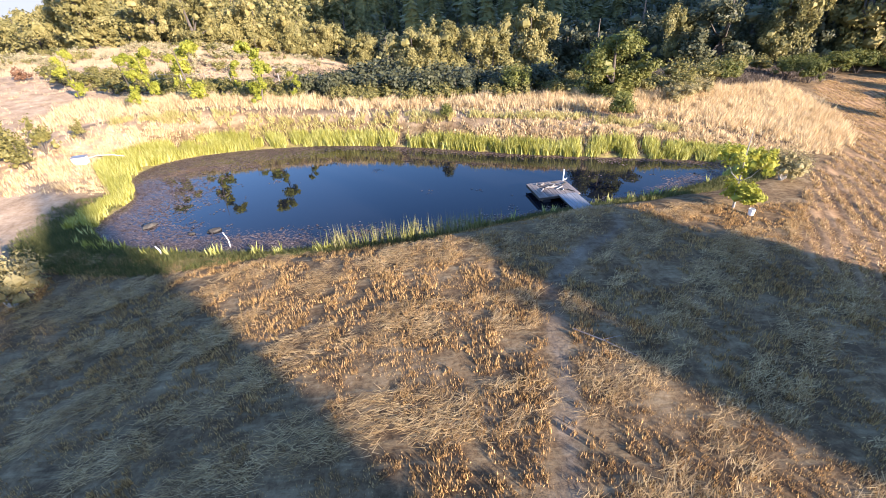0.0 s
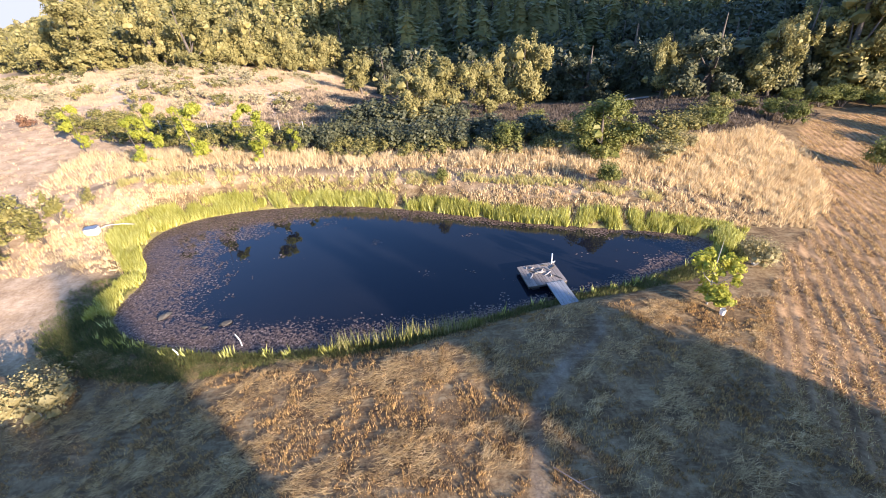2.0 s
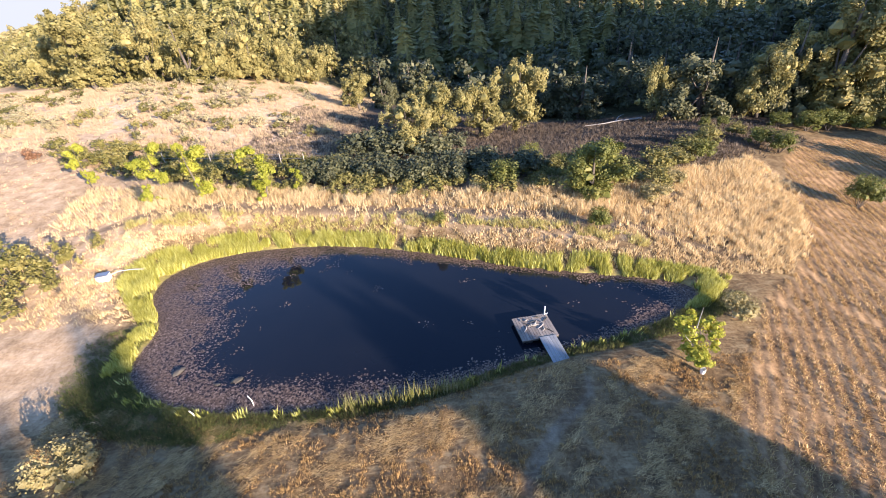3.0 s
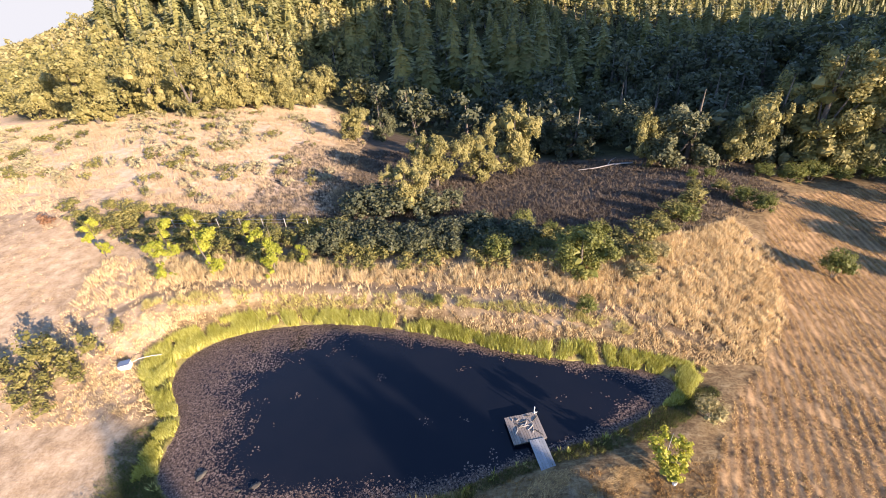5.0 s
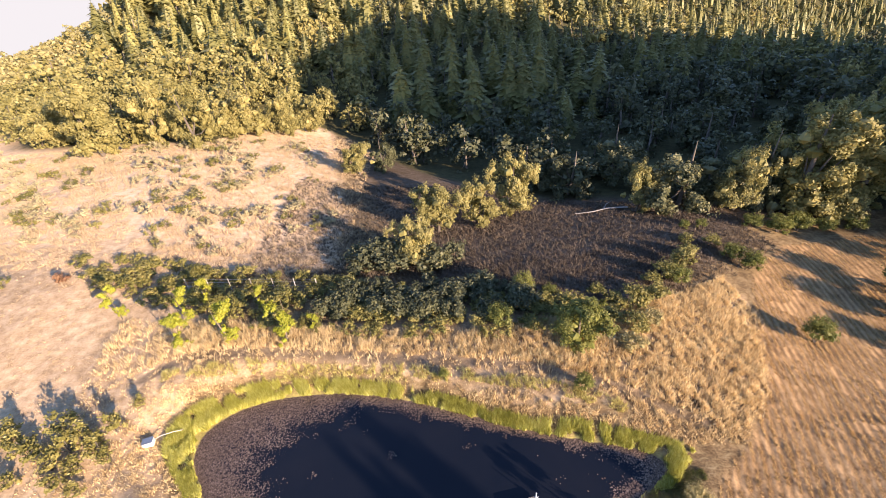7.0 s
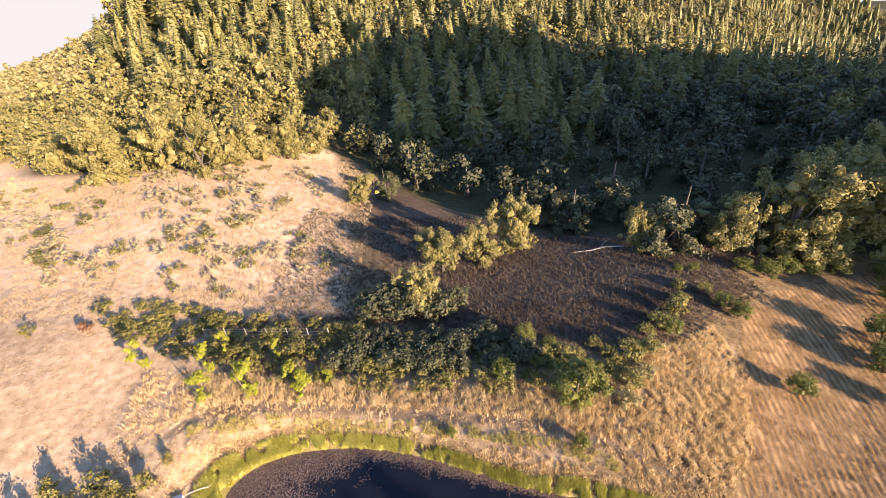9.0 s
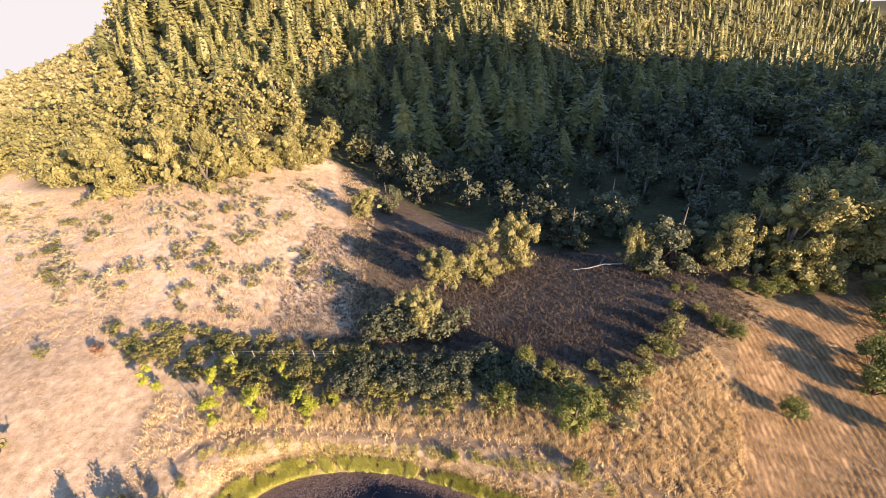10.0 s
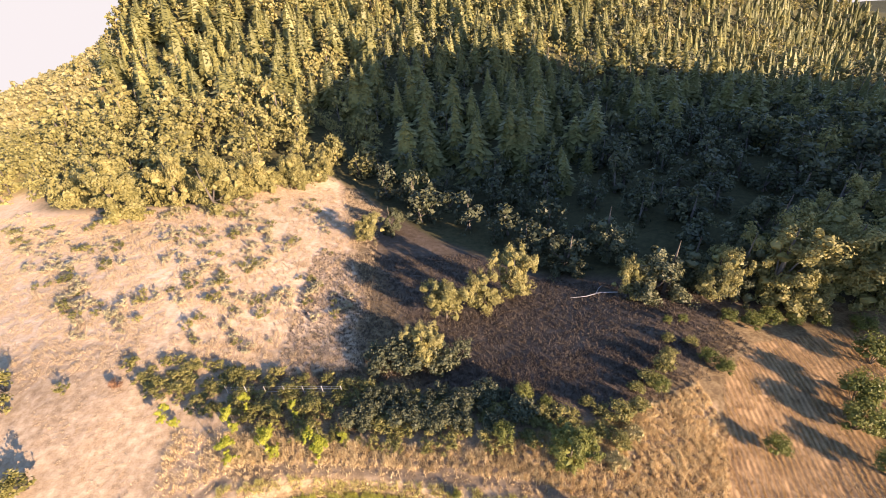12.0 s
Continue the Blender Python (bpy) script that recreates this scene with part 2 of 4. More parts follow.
GROUND, WATER = ground_material(), water_material()
HAZE = glow_material("bright_haze", (0.97, 0.965, 1.0), 0.47)
OAK_LEAF = foliage("oak_leaves", (0.120, 0.114, 0.038), (0.262, 0.232, 0.080), (0.415, 0.345, 0.130), 0.3, 0.25, 0.42)
FIR_LEAF = foliage("conifer_needles", (0.076, 0.083, 0.032), (0.190, 0.180, 0.062), (0.340, 0.300, 0.100), 0.22, 0.06, 0.42)
# broadleaf green made darker so that the colour stands in for shade
SHADE_BAY_LEAF = foliage("shade_dark_broadleaf", (0.036, 0.042, 0.023), (0.088, 0.093, 0.046), (0.190, 0.178, 0.080), 0.25, 0.08)
SCRUB_LEAF = foliage("scrub_leaves", (0.231, 0.206, 0.112), (0.387, 0.333, 0.183), (0.554, 0.462, 0.271), 0.35)
RIDGE_LEAF = foliage("ridge_leaves", (0.150, 0.132, 0.052), (0.315, 0.272, 0.112), (0.49, 0.41, 0.20), 0.3, 0.06)
BRUSH_LEAF = foliage("brush_leaves", (0.069, 0.0672, 0.0182), (0.172, 0.158, 0.0434), (0.391, 0.326, 0.112), 0.3)
LIME_LEAF = foliage("young_tree_leaves", (0.16, 0.19, 0.0211), (0.334, 0.346, 0.0422), (0.52, 0.47, 0.0704), 0.4)
GREEN_LEAF = foliage("green_tree_leaves", (0.064, 0.0741, 0.0162), (0.144, 0.156, 0.036), (0.264, 0.25, 0.0675), 0.35)
GREY_LEAF = foliage("grey_leaves", (0.156, 0.136, 0.0576), (0.304, 0.255, 0.109), (0.469, 0.393, 0.179), 0.3)
RED_LEAF = foliage("red_leaves", (0.112, 0.055, 0.033), (0.224, 0.121, 0.066), (0.288, 0.198, 0.11), 0.3)
STRAW = foliage("straw", (0.22, 0.136, 0.055), (0.464, 0.313, 0.132), (0.756, 0.56, 0.264), 0.25, 0.9, 0.8)
TAN_GRASS = foliage("tall_dry_grass", (0.336, 0.231, 0.108), (0.605, 0.451, 0.238), (0.82, 0.682, 0.41), 0.35, 0.35, 0.8)
PALE_GRASS = foliage("pale_grass", (0.304, 0.221, 0.122), (0.49, 0.37, 0.223), (0.625, 0.497, 0.324), 0.3, 0.3)
STUBBLE = foliage("stubble", (0.173, 0.0991, 0.0363), (0.432, 0.269, 0.103), (0.749, 0.524, 0.218), 0.25, 0.9, 0.8)
SEDGE = foliage("green_sedge", (0.198, 0.197, 0.0292), (0.416, 0.395, 0.0731), (0.656, 0.64, 0.234), 0.4, 0.5, 0.8)
PALE_SEDGE = foliage("pale_bunch_grass", (0.30, 0.26, 0.075), (0.52, 0.45, 0.16), (0.72, 0.64, 0.30), 0.4, 0.5, 0.8)
SHORE_GREEN = foliage("shore_grass_blades", (0.05, 0.062, 0.018), (0.12, 0.13, 0.036), (0.24, 0.21, 0.075), 0.3, 0.5, 0.7)
REED = foliage("reed_stalks", (0.136, 0.153, 0.0255), (0.289, 0.264, 0.085), (0.51, 0.442, 0.255), 0.3, 0.4, 0.8)
# blades darkened in colour to stand for the hollow's shade
GULLY_SHADE_GRASS = foliage("shade_toned_grass", (0.056, 0.044, 0.032), (0.120, 0.091, 0.065), (0.24, 0.180, 0.125), 0.2, 0.12, 0.7)
WEED = foliage("pond_weed", (0.075, 0.048, 0.034), (0.165, 0.112, 0.082), (0.30, 0.215, 0.165), 0.05, 0.25, 0.7)
BARK = plain("bark", (0.05, 0.038, 0.028), (0.18, 0.15, 0.12), 5.0, 0.95, 0.0, 0.8)
PALE_BARK = plain("pale_bark", (0.22, 0.20, 0.17), (0.46, 0.43, 0.38), 5.0, 0.9, 0.0, 0.6)
DECK_WOOD = plain("weathered_boards", (0.132, 0.108, 0.088), (0.3, 0.257, 0.215), 7.0, 0.85, 0.0, 0.4)
DARK_WOOD = plain("dark_wet_wood", (0.02, 0.018, 0.015), (0.08, 0.07, 0.055), 6.0, 0.7, 0.0, 0.4)
RAMP_GREY = plain("grey_ramp_boards", (0.198, 0.205, 0.205), (0.322, 0.322, 0.316), 7.0, 0.7, 0.0, 0.3)
WHITE_PLASTIC = plain("white_plastic", (0.62, 0.61, 0.58), (0.82, 0.81, 0.78), 8.0, 0.5, 0.0, 0.1)
STEEL = plain("galvanised_steel", (0.30, 0.30, 0.30), (0.55, 0.55, 0.54), 9.0, 0.45, 0.8, 0.1)
FLOAT_BLACK = plain("black_floats", (0.012, 0.012, 0.013), (0.04, 0.04, 0.042), 6.0, 0.5, 0.0, 0.1)
STONE = plain("grey_stone", (0.20, 0.18, 0.16), (0.44, 0.41, 0.37), 8.0, 0.9, 0.0, 0.5)

# ---------- the lie of the land ----------
# rounded landforms: x, y, breadth, height
LANDFORMS = [
    (0, 13, 15, 0.8), (20, 8, 16, -1.5), (-22, 10, 16, -2.7), (8, 39, 15, -0.4), (-13, 47, 16, 0.8), (31, 46, 17, 1.7), (51, 42, 22, -4.7), (76, 59, 30, -1.8),
    (-40, 48, 21, -1.8), (-68, 68, 27, 0.9), (10, 70, 17, 0.2), (-11, 83, 22, -1.3), (35, 78, 23, -1.6), (-49, 101, 32, 3.9), (-96, 116, 43, 0.4), (10, 134, 39, -3.1),
    (71, 112, 37, 2.0), (123, 113, 49, 1.1), (-24, 46, 10, 1.7), (0, 42, 10, 0.6), (20, 44, 11, 1.4), (-3, 54, 12, 0.1), (46, 60, 14, 3.7), (-50, 58, 14, 2.2),
    (24, 64, 14, 0.2)]
# the hollow and the wooded hill above it
HILL_FORMS = [
    (20, 197, 56, -29.9), (-59, 239, 72, 15.2), (79, 271, 85, 17.3), (-151, 270, 91, -3.2), (201, 307, 106, -9.4), (-206, 329, 79, 4.5), (99, 202, 31, -8.1), (33, 176, 28, 7.9),
    (178, 269, 40, -8.0), (-183, 381, 63, 10.5), (-142, 399, 76, 26.2), (-103, 468, 112, 43.3), (-231, 365, 57, 5.4), (-279, 365, 63, -22.4), (-171, 261, 37, 6.4), (-123, 250, 38, -7.7),
    (-80, 252, 40, -0.6), (-37, 261, 46, -3.0), (212, 339, 70, -6.1), (155, 204, 43, -5.3), (278, 341, 60, 1.9), (132, 234, 42, 4.5)]
# the ridge and the country beyond it
FAR_FORMS = [
    (85, 253, 45, -3.7), (39, 234, 43, 18.2), (50, 343, 68, -5.1), (135, 333, 62, 7.2), (-13, 335, 66, -3.4), (-180, 330, 45, -11.1), (-120, 370, 50, 15.5), (-60, 400, 60, -0.4),
    (20, 420, 70, 9.6), (110, 400, 60, 15.7), (200, 380, 55, 1.1), (300, 400, 60, 6.1), (340, 330, 50, -26.3), (420, 440, 70, -41.5), (260, 260, 45, 0.4), (-260, 420, 70, -5.6),
    (-230, 300, 50, 5.7), (-140, 330, 30, 7.2), (0, 330, 40, -1.8), (80, 330, 40, -0.8), (60, 455, 60, 24.0), (150, 465, 65, 34.0), (-20, 470, 60, 8.0)]
DISTANT_FORMS = [
    (610, 570, 150, 22.0), (900, 820, 170, 62.0), (325, 505, 75, 34.0), (230, 480, 60, 36.0), (415, 560, 75, 50.0)]


def pond_rho(x, y):
    """1 on the shoreline, less over the water."""
    a, b = (x + 2.0) / 22.0, (y - 27.5) / 10.0
    th = np.arctan2(b, a)
    r = (0.921 - 0.136 * np.cos(th) + 0.052 * np.sin(th) + 0.006 * np.cos(2 * th) - 0.120 * np.sin(2 * th) + 0.165 * np.cos(3 * th)
         + 0.003 * np.sin(3 * th) - 0.033 * np.cos(4 * th) - 0.006 * np.sin(4 * th) + 0.023 * np.cos(5 * th) - 0.025 * np.sin(5 * th))
    r = r + 0.07 * np.exp(-((th + 2.95) / 0.5) ** 2) + 0.07 * np.exp(-((th - 3.33) / 0.5) ** 2) + 0.12 * np.exp(-((th + 0.03) / 0.22) ** 2)
    return np.hypot(a, b) / r


def added_shade_hill(x, y):
    """A treeless hill added to the side, out of view, to shade the hollow."""
    u, s = 0.707 * (x + y), 0.707 * (x - y)
    # crest heights set so that the shadow edge falls across the far slope
    crest = np.interp(u, [92, 101, 126, 146, 169, 178, 185, 198, 220, 232, 255, 300, 345], [0, 99, 104, 109, 116, 112, 105, 99, 91, 81, 66, 52, 0])
    return crest * np.exp(-((s - 160) / 38.0) ** 2)


def height(x, y):
    x, y = np.asarray(x, float), np.asarray(y, float)
    z = 1.9 + sum(h * np.exp(-((x - a) ** 2 + (y - b) ** 2) / (2 * s * s)) for a, b, s, h in LANDFORMS + HILL_FORMS + FAR_FORMS + DISTANT_FORMS)
    d = np.hypot(x, y - 70)
    z = z - 0.13 * np.maximum(d - 430, 0)
    rho = pond_rho(x, y)
    shore = 0.05 + 0.9 * np.clip(rho - 1, 0, 1)
    z = shore + (z - shore) * step(1.0, 1.3, rho)
    z = np.where(rho < 1, 0.05 - 1.6 * step(0.0, 0.3, 1 - rho), z)
    return z + added_shade_hill(x, y)


def soft_noise(x, y, size, seed=0.0):
    return np.array([noise.noise((a / size, b / size, seed)) for a, b in zip(np.ravel(x), np.ravel(y))]).reshape(np.shape(x))


def line_dist(x, y, line):
    """The distance to a line of points."""
    best = np.full(np.shape(x), 1e9)
    for (ax, ay), (bx, by) in zip(line, line[1:]):
        t = np.clip(((x - ax) * (bx - ax) + (y - ay) * (by - ay)) / ((bx - ax) ** 2 + (by - ay) ** 2), 0, 1)
        best = np.minimum(best, np.hypot(x - ax - t * (bx - ax), y - ay - t * (by - ay)))
    return best


FOOTPATH = [(0.7, 2.0), (2.6, 4.9), (3.1, 6.5), (3.5, 8.4), (3.8, 10.2), (4.1, 12.3), (5.1, 14.0), (6.8, 15.7), (8.8, 17.3), (9.3, 18.6)]
BANK_TRACK = [(-33.0, 41.0), (-28.7, 43.6), (-21.5, 43.3), (-14.3, 42.3), (-6.5, 41.2), (1.1, 39.8), (7.0, 38.8), (12.1, 37.6), (20.0, 34.4), (27.0, 30.0)]
TUFT_LINE = [(-30.0, 41.2), (-22.0, 41.6), (-14.3, 40.6), (-6.0, 39.4), (0.5, 38.2), (8.0, 36.4), (14.0, 34.6), (19.0, 32.4)]
FIELD_EDGE = [(15.3, 15.3), (20.5, 20.5), (25.3, 25.4), (29.5, 28.0), (35.0, 32.8), (39.0, 38.5), (43.2, 45.5), (46.8, 51.3), (52.0, 55.5), (58.5, 59.5), (75.2, 60.6), (104.1, 57.4)]
FRONT_X = [-176.8, -148.7, -84.2, -59.5, -52.8, -35.1, -20.5, -12.2, 2.6, 13.9, 24.5, 35.5, 49.6, 63.3, 77.5, 93.9, 188.2]
FRONT_Y = [126.4, 132.1, 123.4, 122.7, 138.7, 154.2, 143.7, 128.7, 107.8, 97.3, 86.4, 81.9, 77.2, 72.5, 66.5, 63.7, 59.9]


def field_side(x, y):
    """Above 0 inside the mown field."""
    ex = np.interp(y, [p[1] for p in FIELD_EDGE[:11]], [p[0] for p in FIELD_EDGE[:11]])
    return np.where(y < 60.5 - 0.03 * np.maximum(x - 75, 0), x - ex, -1)


def field_row(x, y):
    """Counts across the mown rows, which bend round the field."""
    return 0.90 * x - 0.42 * y + 0.006 * (y - 30) ** 2


def axis(marks):
    out = []
    for (a, b, h) in marks:
        out.extend(np.arange(a, b, h))
    return np.array(out + [marks[-1][1]])


def build_ground():
    gx = axis([(-2600, -800, 200), (-800, -450, 35), (-450, -72, 5), (-72, 80, 0.7), (80, 450, 5), (450, 1200, 30), (1200, 2600, 200)])
    gy = axis([(-1600, -400, 200), (-400, -60, 20), (-60, -4, 4), (-4, 78, 0.7), (78, 520, 5), (520, 1240, 30), (1240, 2600, 200)])
    X, Y = np.meshgrid(gx, gy)
    Z = height(X, Y)
    near = (X > -73) & (X < 81) & (Y > -6) & (Y < 79)
    rough = np.zeros_like(X)
    rough[near] = soft_noise(X[near], Y[near], 1.7, 3.0) * 0.07 + soft_noise(X[near], Y[near], 5.0, 8.0) * 0.10
    Z = Z + rough * step(1.0, 1.1, pond_rho(X, Y))
    idx = np.arange(X.size).reshape(X.shape)
    F = np.stack([idx[:-1, :-1], idx[:-1, 1:], idx[1:, 1:], idx[1:, :-1]], -1).reshape(-1, 4)
    me = quick_mesh("ground", np.stack([X, Y, Z], -1).reshape(-1, 3), F, True)
    x, y = X.ravel(), Y.ravel()
    rho = pond_rho(x, y)
    front = np.interp(x, FRONT_X, FRONT_Y)
    zones = {
        "path": np.maximum(0.52 * (1 - step(0.1, 0.9, line_dist(x, y, FOOTPATH))), 0.30 * (1 - step(0.2, 1.0, line_dist(x, y, TUFT_LINE) - 0.9))),
        "pale": np.maximum(0.42 * step(1.1, 1.2, rho) * step(30, 34, y) * (1 - step(47, 51.5, y)) * step(1, -1, field_side(x, y)) * step(-40, -28, x), np.maximum(step(-20.5, -28, x + 0.2 * (y - 30)), step(0, -10, x + 0.2 * (y - 33)) * step(56, 63, y)) * step(14, 22, y) * (0.54 + 0.46 * step(64, 84, y)) * (1 - 0.55 * step(6, 24, y - front))),
        "green": np.maximum(0.62 * step(8, 20, y - front) * step(-150, -172, x + 0.37 * (y - 251)), (1 - step(1.01, 1.10, rho)) * 0.7 * np.maximum(step(25, 30, y), step(-11, -16, x))),
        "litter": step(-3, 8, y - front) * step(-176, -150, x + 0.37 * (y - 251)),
        # the bank track, and the hollow whose shade is put into the ground colour
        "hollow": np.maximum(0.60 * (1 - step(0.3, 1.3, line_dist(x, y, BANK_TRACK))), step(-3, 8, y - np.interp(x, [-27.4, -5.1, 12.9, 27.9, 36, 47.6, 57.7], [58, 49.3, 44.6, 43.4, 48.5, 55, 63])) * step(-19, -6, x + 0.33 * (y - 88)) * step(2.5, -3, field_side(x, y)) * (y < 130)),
        "mow": step(0, 1.5, field_side(x, y)) * (y > 4),
        "row": field_row(x, y),
    }
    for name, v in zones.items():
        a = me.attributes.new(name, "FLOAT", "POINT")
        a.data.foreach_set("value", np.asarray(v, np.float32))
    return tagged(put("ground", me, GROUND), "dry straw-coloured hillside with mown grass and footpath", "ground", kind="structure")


ground = build_ground()


def weed_cover(x, y):
    """How much floating weed lies at a place: most along the far and left shores."""
    rho = pond_rho(x, y)
    wide = 0.10 + 0.24 * step(-6, -18, x) * step(21, 26, y) + 0.10 * step(30, 34, y) + 0.06 * step(9, 15, x) + 0.20 * step(26, 20, y) * step(6, -6, x)
    return np.clip(1.0 - (1.0 - rho) / wide * 0.55, 0.0, 1.0)


def build_water():
    th = np.arange(96) * 2 * np.pi / 96
    rings = [0.02, 0.2, 0.4, 0.5, 0.6, 0.7, 0.8, 0.87, 0.94, 1.0, 1.04]
    vs = []
    for k in rings:
        for a in th:
            lo, hi = 0.0, 60.0
            for _ in range(30):
                mid = (lo + hi) / 2
                if pond_rho(-2.0 + mid * math.cos(a), 27.5 + mid * math.sin(a)) < k:
                    lo = mid
                else:
                    hi = mid
            vs.append((-2.0 + lo * math.cos(a), 27.5 + lo * math.sin(a), 0.0))
    fs = [(i * 96 + j, i * 96 + (j + 1) % 96, (i + 1) * 96 + (j + 1) % 96, (i + 1) * 96 + j) for i in range(len(rings) - 1) for j in range(96)]
    bm = bmesh.new()
    bv = [bm.verts.new(v) for v in vs]
    for f in fs:
        bm.faces.new([bv[i] for i in f])
    bm.faces.new(bv[:96])
    bmesh.ops.recalc_face_normals(bm, faces=bm.faces[:])
    if sum(f.normal.z for f in bm.faces) < 0:
        bmesh.ops.reverse_faces(bm, faces=bm.faces[:])
    ob = part("water", bm, WATER, None)
    co = np.array([v.co[:] for v in ob.data.vertices])
    x, y = co[:, 0], co[:, 1]
    a = ob.data.attributes.new("weed", "FLOAT", "POINT")
    a.data.foreach_set("value", weed_cover(x, y).astype(np.float32))
    return tagged(ob, "still dark blue pond water reflecting the sky", "water", kind="structure")


build_water()


def build_haze():
    vs, fs = [], []
    for i in range(33):
        a = radians(-80 + 160 * i / 32)
        for z in (-900, 190):
            vs.append((2300 * math.sin(a), 30 + 2300 * math.cos(a), z))
    for i in range(32):
        fs.append((2 * i, 2 * i + 2, 2 * i + 3, 2 * i + 1))
    return tagged(put("backdrop", quick_mesh("backdrop", vs, fs), HAZE), "bright white evening haze beyond the ridge", "sky", kind="structure")


build_haze()

# ---------- plants: shapes ----------
def stand(x, y, size=1.0, turn=None, wide=1.0, sink=0.05):
    """A plant's pose on the ground."""
    t = rng.uniform(0, 2 * math.pi) if turn is None else turn
    m = Matrix.Translation((x, y, float(height(x, y)) - sink)) @ Matrix.Rotation(t, 4, "Z")
    return m @ Matrix.Diagonal((size * wide, size * wide, size, 1))


def oak_arrays(r, H, W, n_leaf, n_clump=26, size=0.26, low=0.3, ragged=0.22, girth=1.0, puff=1.0, fine=True):
    """Trunk, limbs and leaf clumps of a broad tree: (wood, crown)."""
    wood = []
    fork = H * r.uniform(0.2, 0.3)
    bend = r.normal(size=2) * 0.05 * H
    wood.append(tube([(0, 0, -0.3), (bend[0] * 0.4, bend[1] * 0.4, fork * 0.6), (bend[0], bend[1], fork), (bend[0] * 1.5, bend[1] * 1.5, H * 0.6), (bend[0] * 1.6, bend[1] * 1.6, H * 0.85)],
                     [girth * k * H for k in (0.035, 0.028, 0.024, 0.014, 0.004)]))
    lobes, reach = [], []
    n_lobe = max(11 if fine else 8, n_clump // 4)
    for i in range(n_lobe):
        a = i * 2.4 + r.uniform(-0.5, 0.5)
        e = -1.0 + 1.95 * (i * 7 % n_lobe + r.uniform(0.0, 1.0)) / n_lobe
        rad = math.sqrt(max(0.5 if e < 0 else 0.03, 1 - e * e)) * r.uniform(0.45, 1.0)
        c = np.array((math.cos(a) * rad * W / 2 * 0.74, math.sin(a) * rad * W / 2 * 0.74, H * (low + (1 - low) * 0.47) + e * H * (1 - low) * 0.40))
        lobes.append(c + r.normal(size=3) * W * ragged * 0.12)
        reach.append(W * r.uniform(0.15, 0.23) * puff ** 0.5)
        if i % 3 == 0 and e < 0.6:
            start = np.array((bend[0], bend[1], fork))
            mid = (start + c) / 2 + np.array((0, 0, -0.04 * H))
            wood.append(tube([start, mid, c], [0.013 * H, 0.008 * H * girth, 0.002 * H], 7, wood[0][0][14:21]))
    lobes, reach = np.array(lobes), np.array(reach)
    own = r.integers(0, n_lobe, n_clump)
    way = r.normal(size=(n_clump, 3))
    way /= np.linalg.norm(way, axis=1)[:, None]
    cl = lobes[own] + way * (reach[own] * r.uniform(0.55, 1.12, n_clump))[:, None] * np.array((1, 1, 0.8))
    girths = W * puff * r.uniform(0.06, 0.125, n_clump)
    pick = r.integers(0, n_clump, n_leaf)
    d = r.normal(size=(n_leaf, 3))
    d /= np.linalg.norm(d, axis=1)[:, None]
    squash = r.uniform(0.55, 1.25, (n_clump, 3))
    pts = cl[pick] + d * squash[pick] * (girths[pick] * r.uniform(0.2, 1.25, n_leaf) ** 0.6)[:, None]
    out = 0.55 * d + 0.65 * way[pick]
    out /= np.linalg.norm(out, axis=1)[:, None] + 1e-6
    core = [masses(lobes, reach * (0.40 if fine else 0.37), r, 6 if fine else 4)]
    if fine:
        core.append(masses(cl, girths * 0.42, r, 4))
    return grown(wood), join([leaves(pts, size, r, out=out)] + core)


def conifer_arrays(r, H, W, tiers=12, per=10):
    """A pointed evergreen: overlapping whorls of short drooping sprays round a dense core of needles."""
    wood = tube([(0, 0, -0.3), (0, 0, H * 0.5), (0, 0, H * 0.98)], [0.016 * H, 0.010 * H, 0.001 * H], 6)
    core = tube([(0, 0, 0.03 * H), (0, 0, 0.35 * H), (0, 0, 0.7 * H), (0, 0, 0.97 * H)], [0.26 * W, 0.23 * W, 0.12 * W, 0.004 * W], 6)
    vs = []
    for i in range(tiers):
        f = i / (tiers - 1)
        L = W / 2 * (1 - f) ** 0.7 * r.uniform(0.75, 1.15) + 0.02 * W
        n = max(4, round(per * (1 - 0.5 * f)))
        for j in range(n):
            a = (j + 0.5 * (i % 2)) * 2 * math.pi / n + r.uniform(-0.25, 0.25)
            l = L * r.uniform(0.62, 1.15)
            zz = H * (0.06 + 0.93 * f) + r.uniform(-0.35, 0.35) * H / tiers
            out = np.array((math.cos(a), math.sin(a), 0))
            side = np.array((-out[1], out[0], 0)) * (0.11 * l + 0.03 * W) * r.uniform(0.7, 1.25)
            roll = np.array((0, 0, r.uniform(-0.10, 0.10) * l))
            vs += [out * l * 0.25 + np.array((0, 0, zz)), out * l * 0.68 + side + roll + np.array((0, 0, zz - 0.20 * l)),
                   out * l + np.array((0, 0, zz - 0.30 * l)), out * l * 0.68 - side - roll + np.array((0, 0, zz - 0.20 * l))]
    vs = np.array(vs)
    return wood, join([(vs, np.arange(len(vs)).reshape(-1, 4)), core])


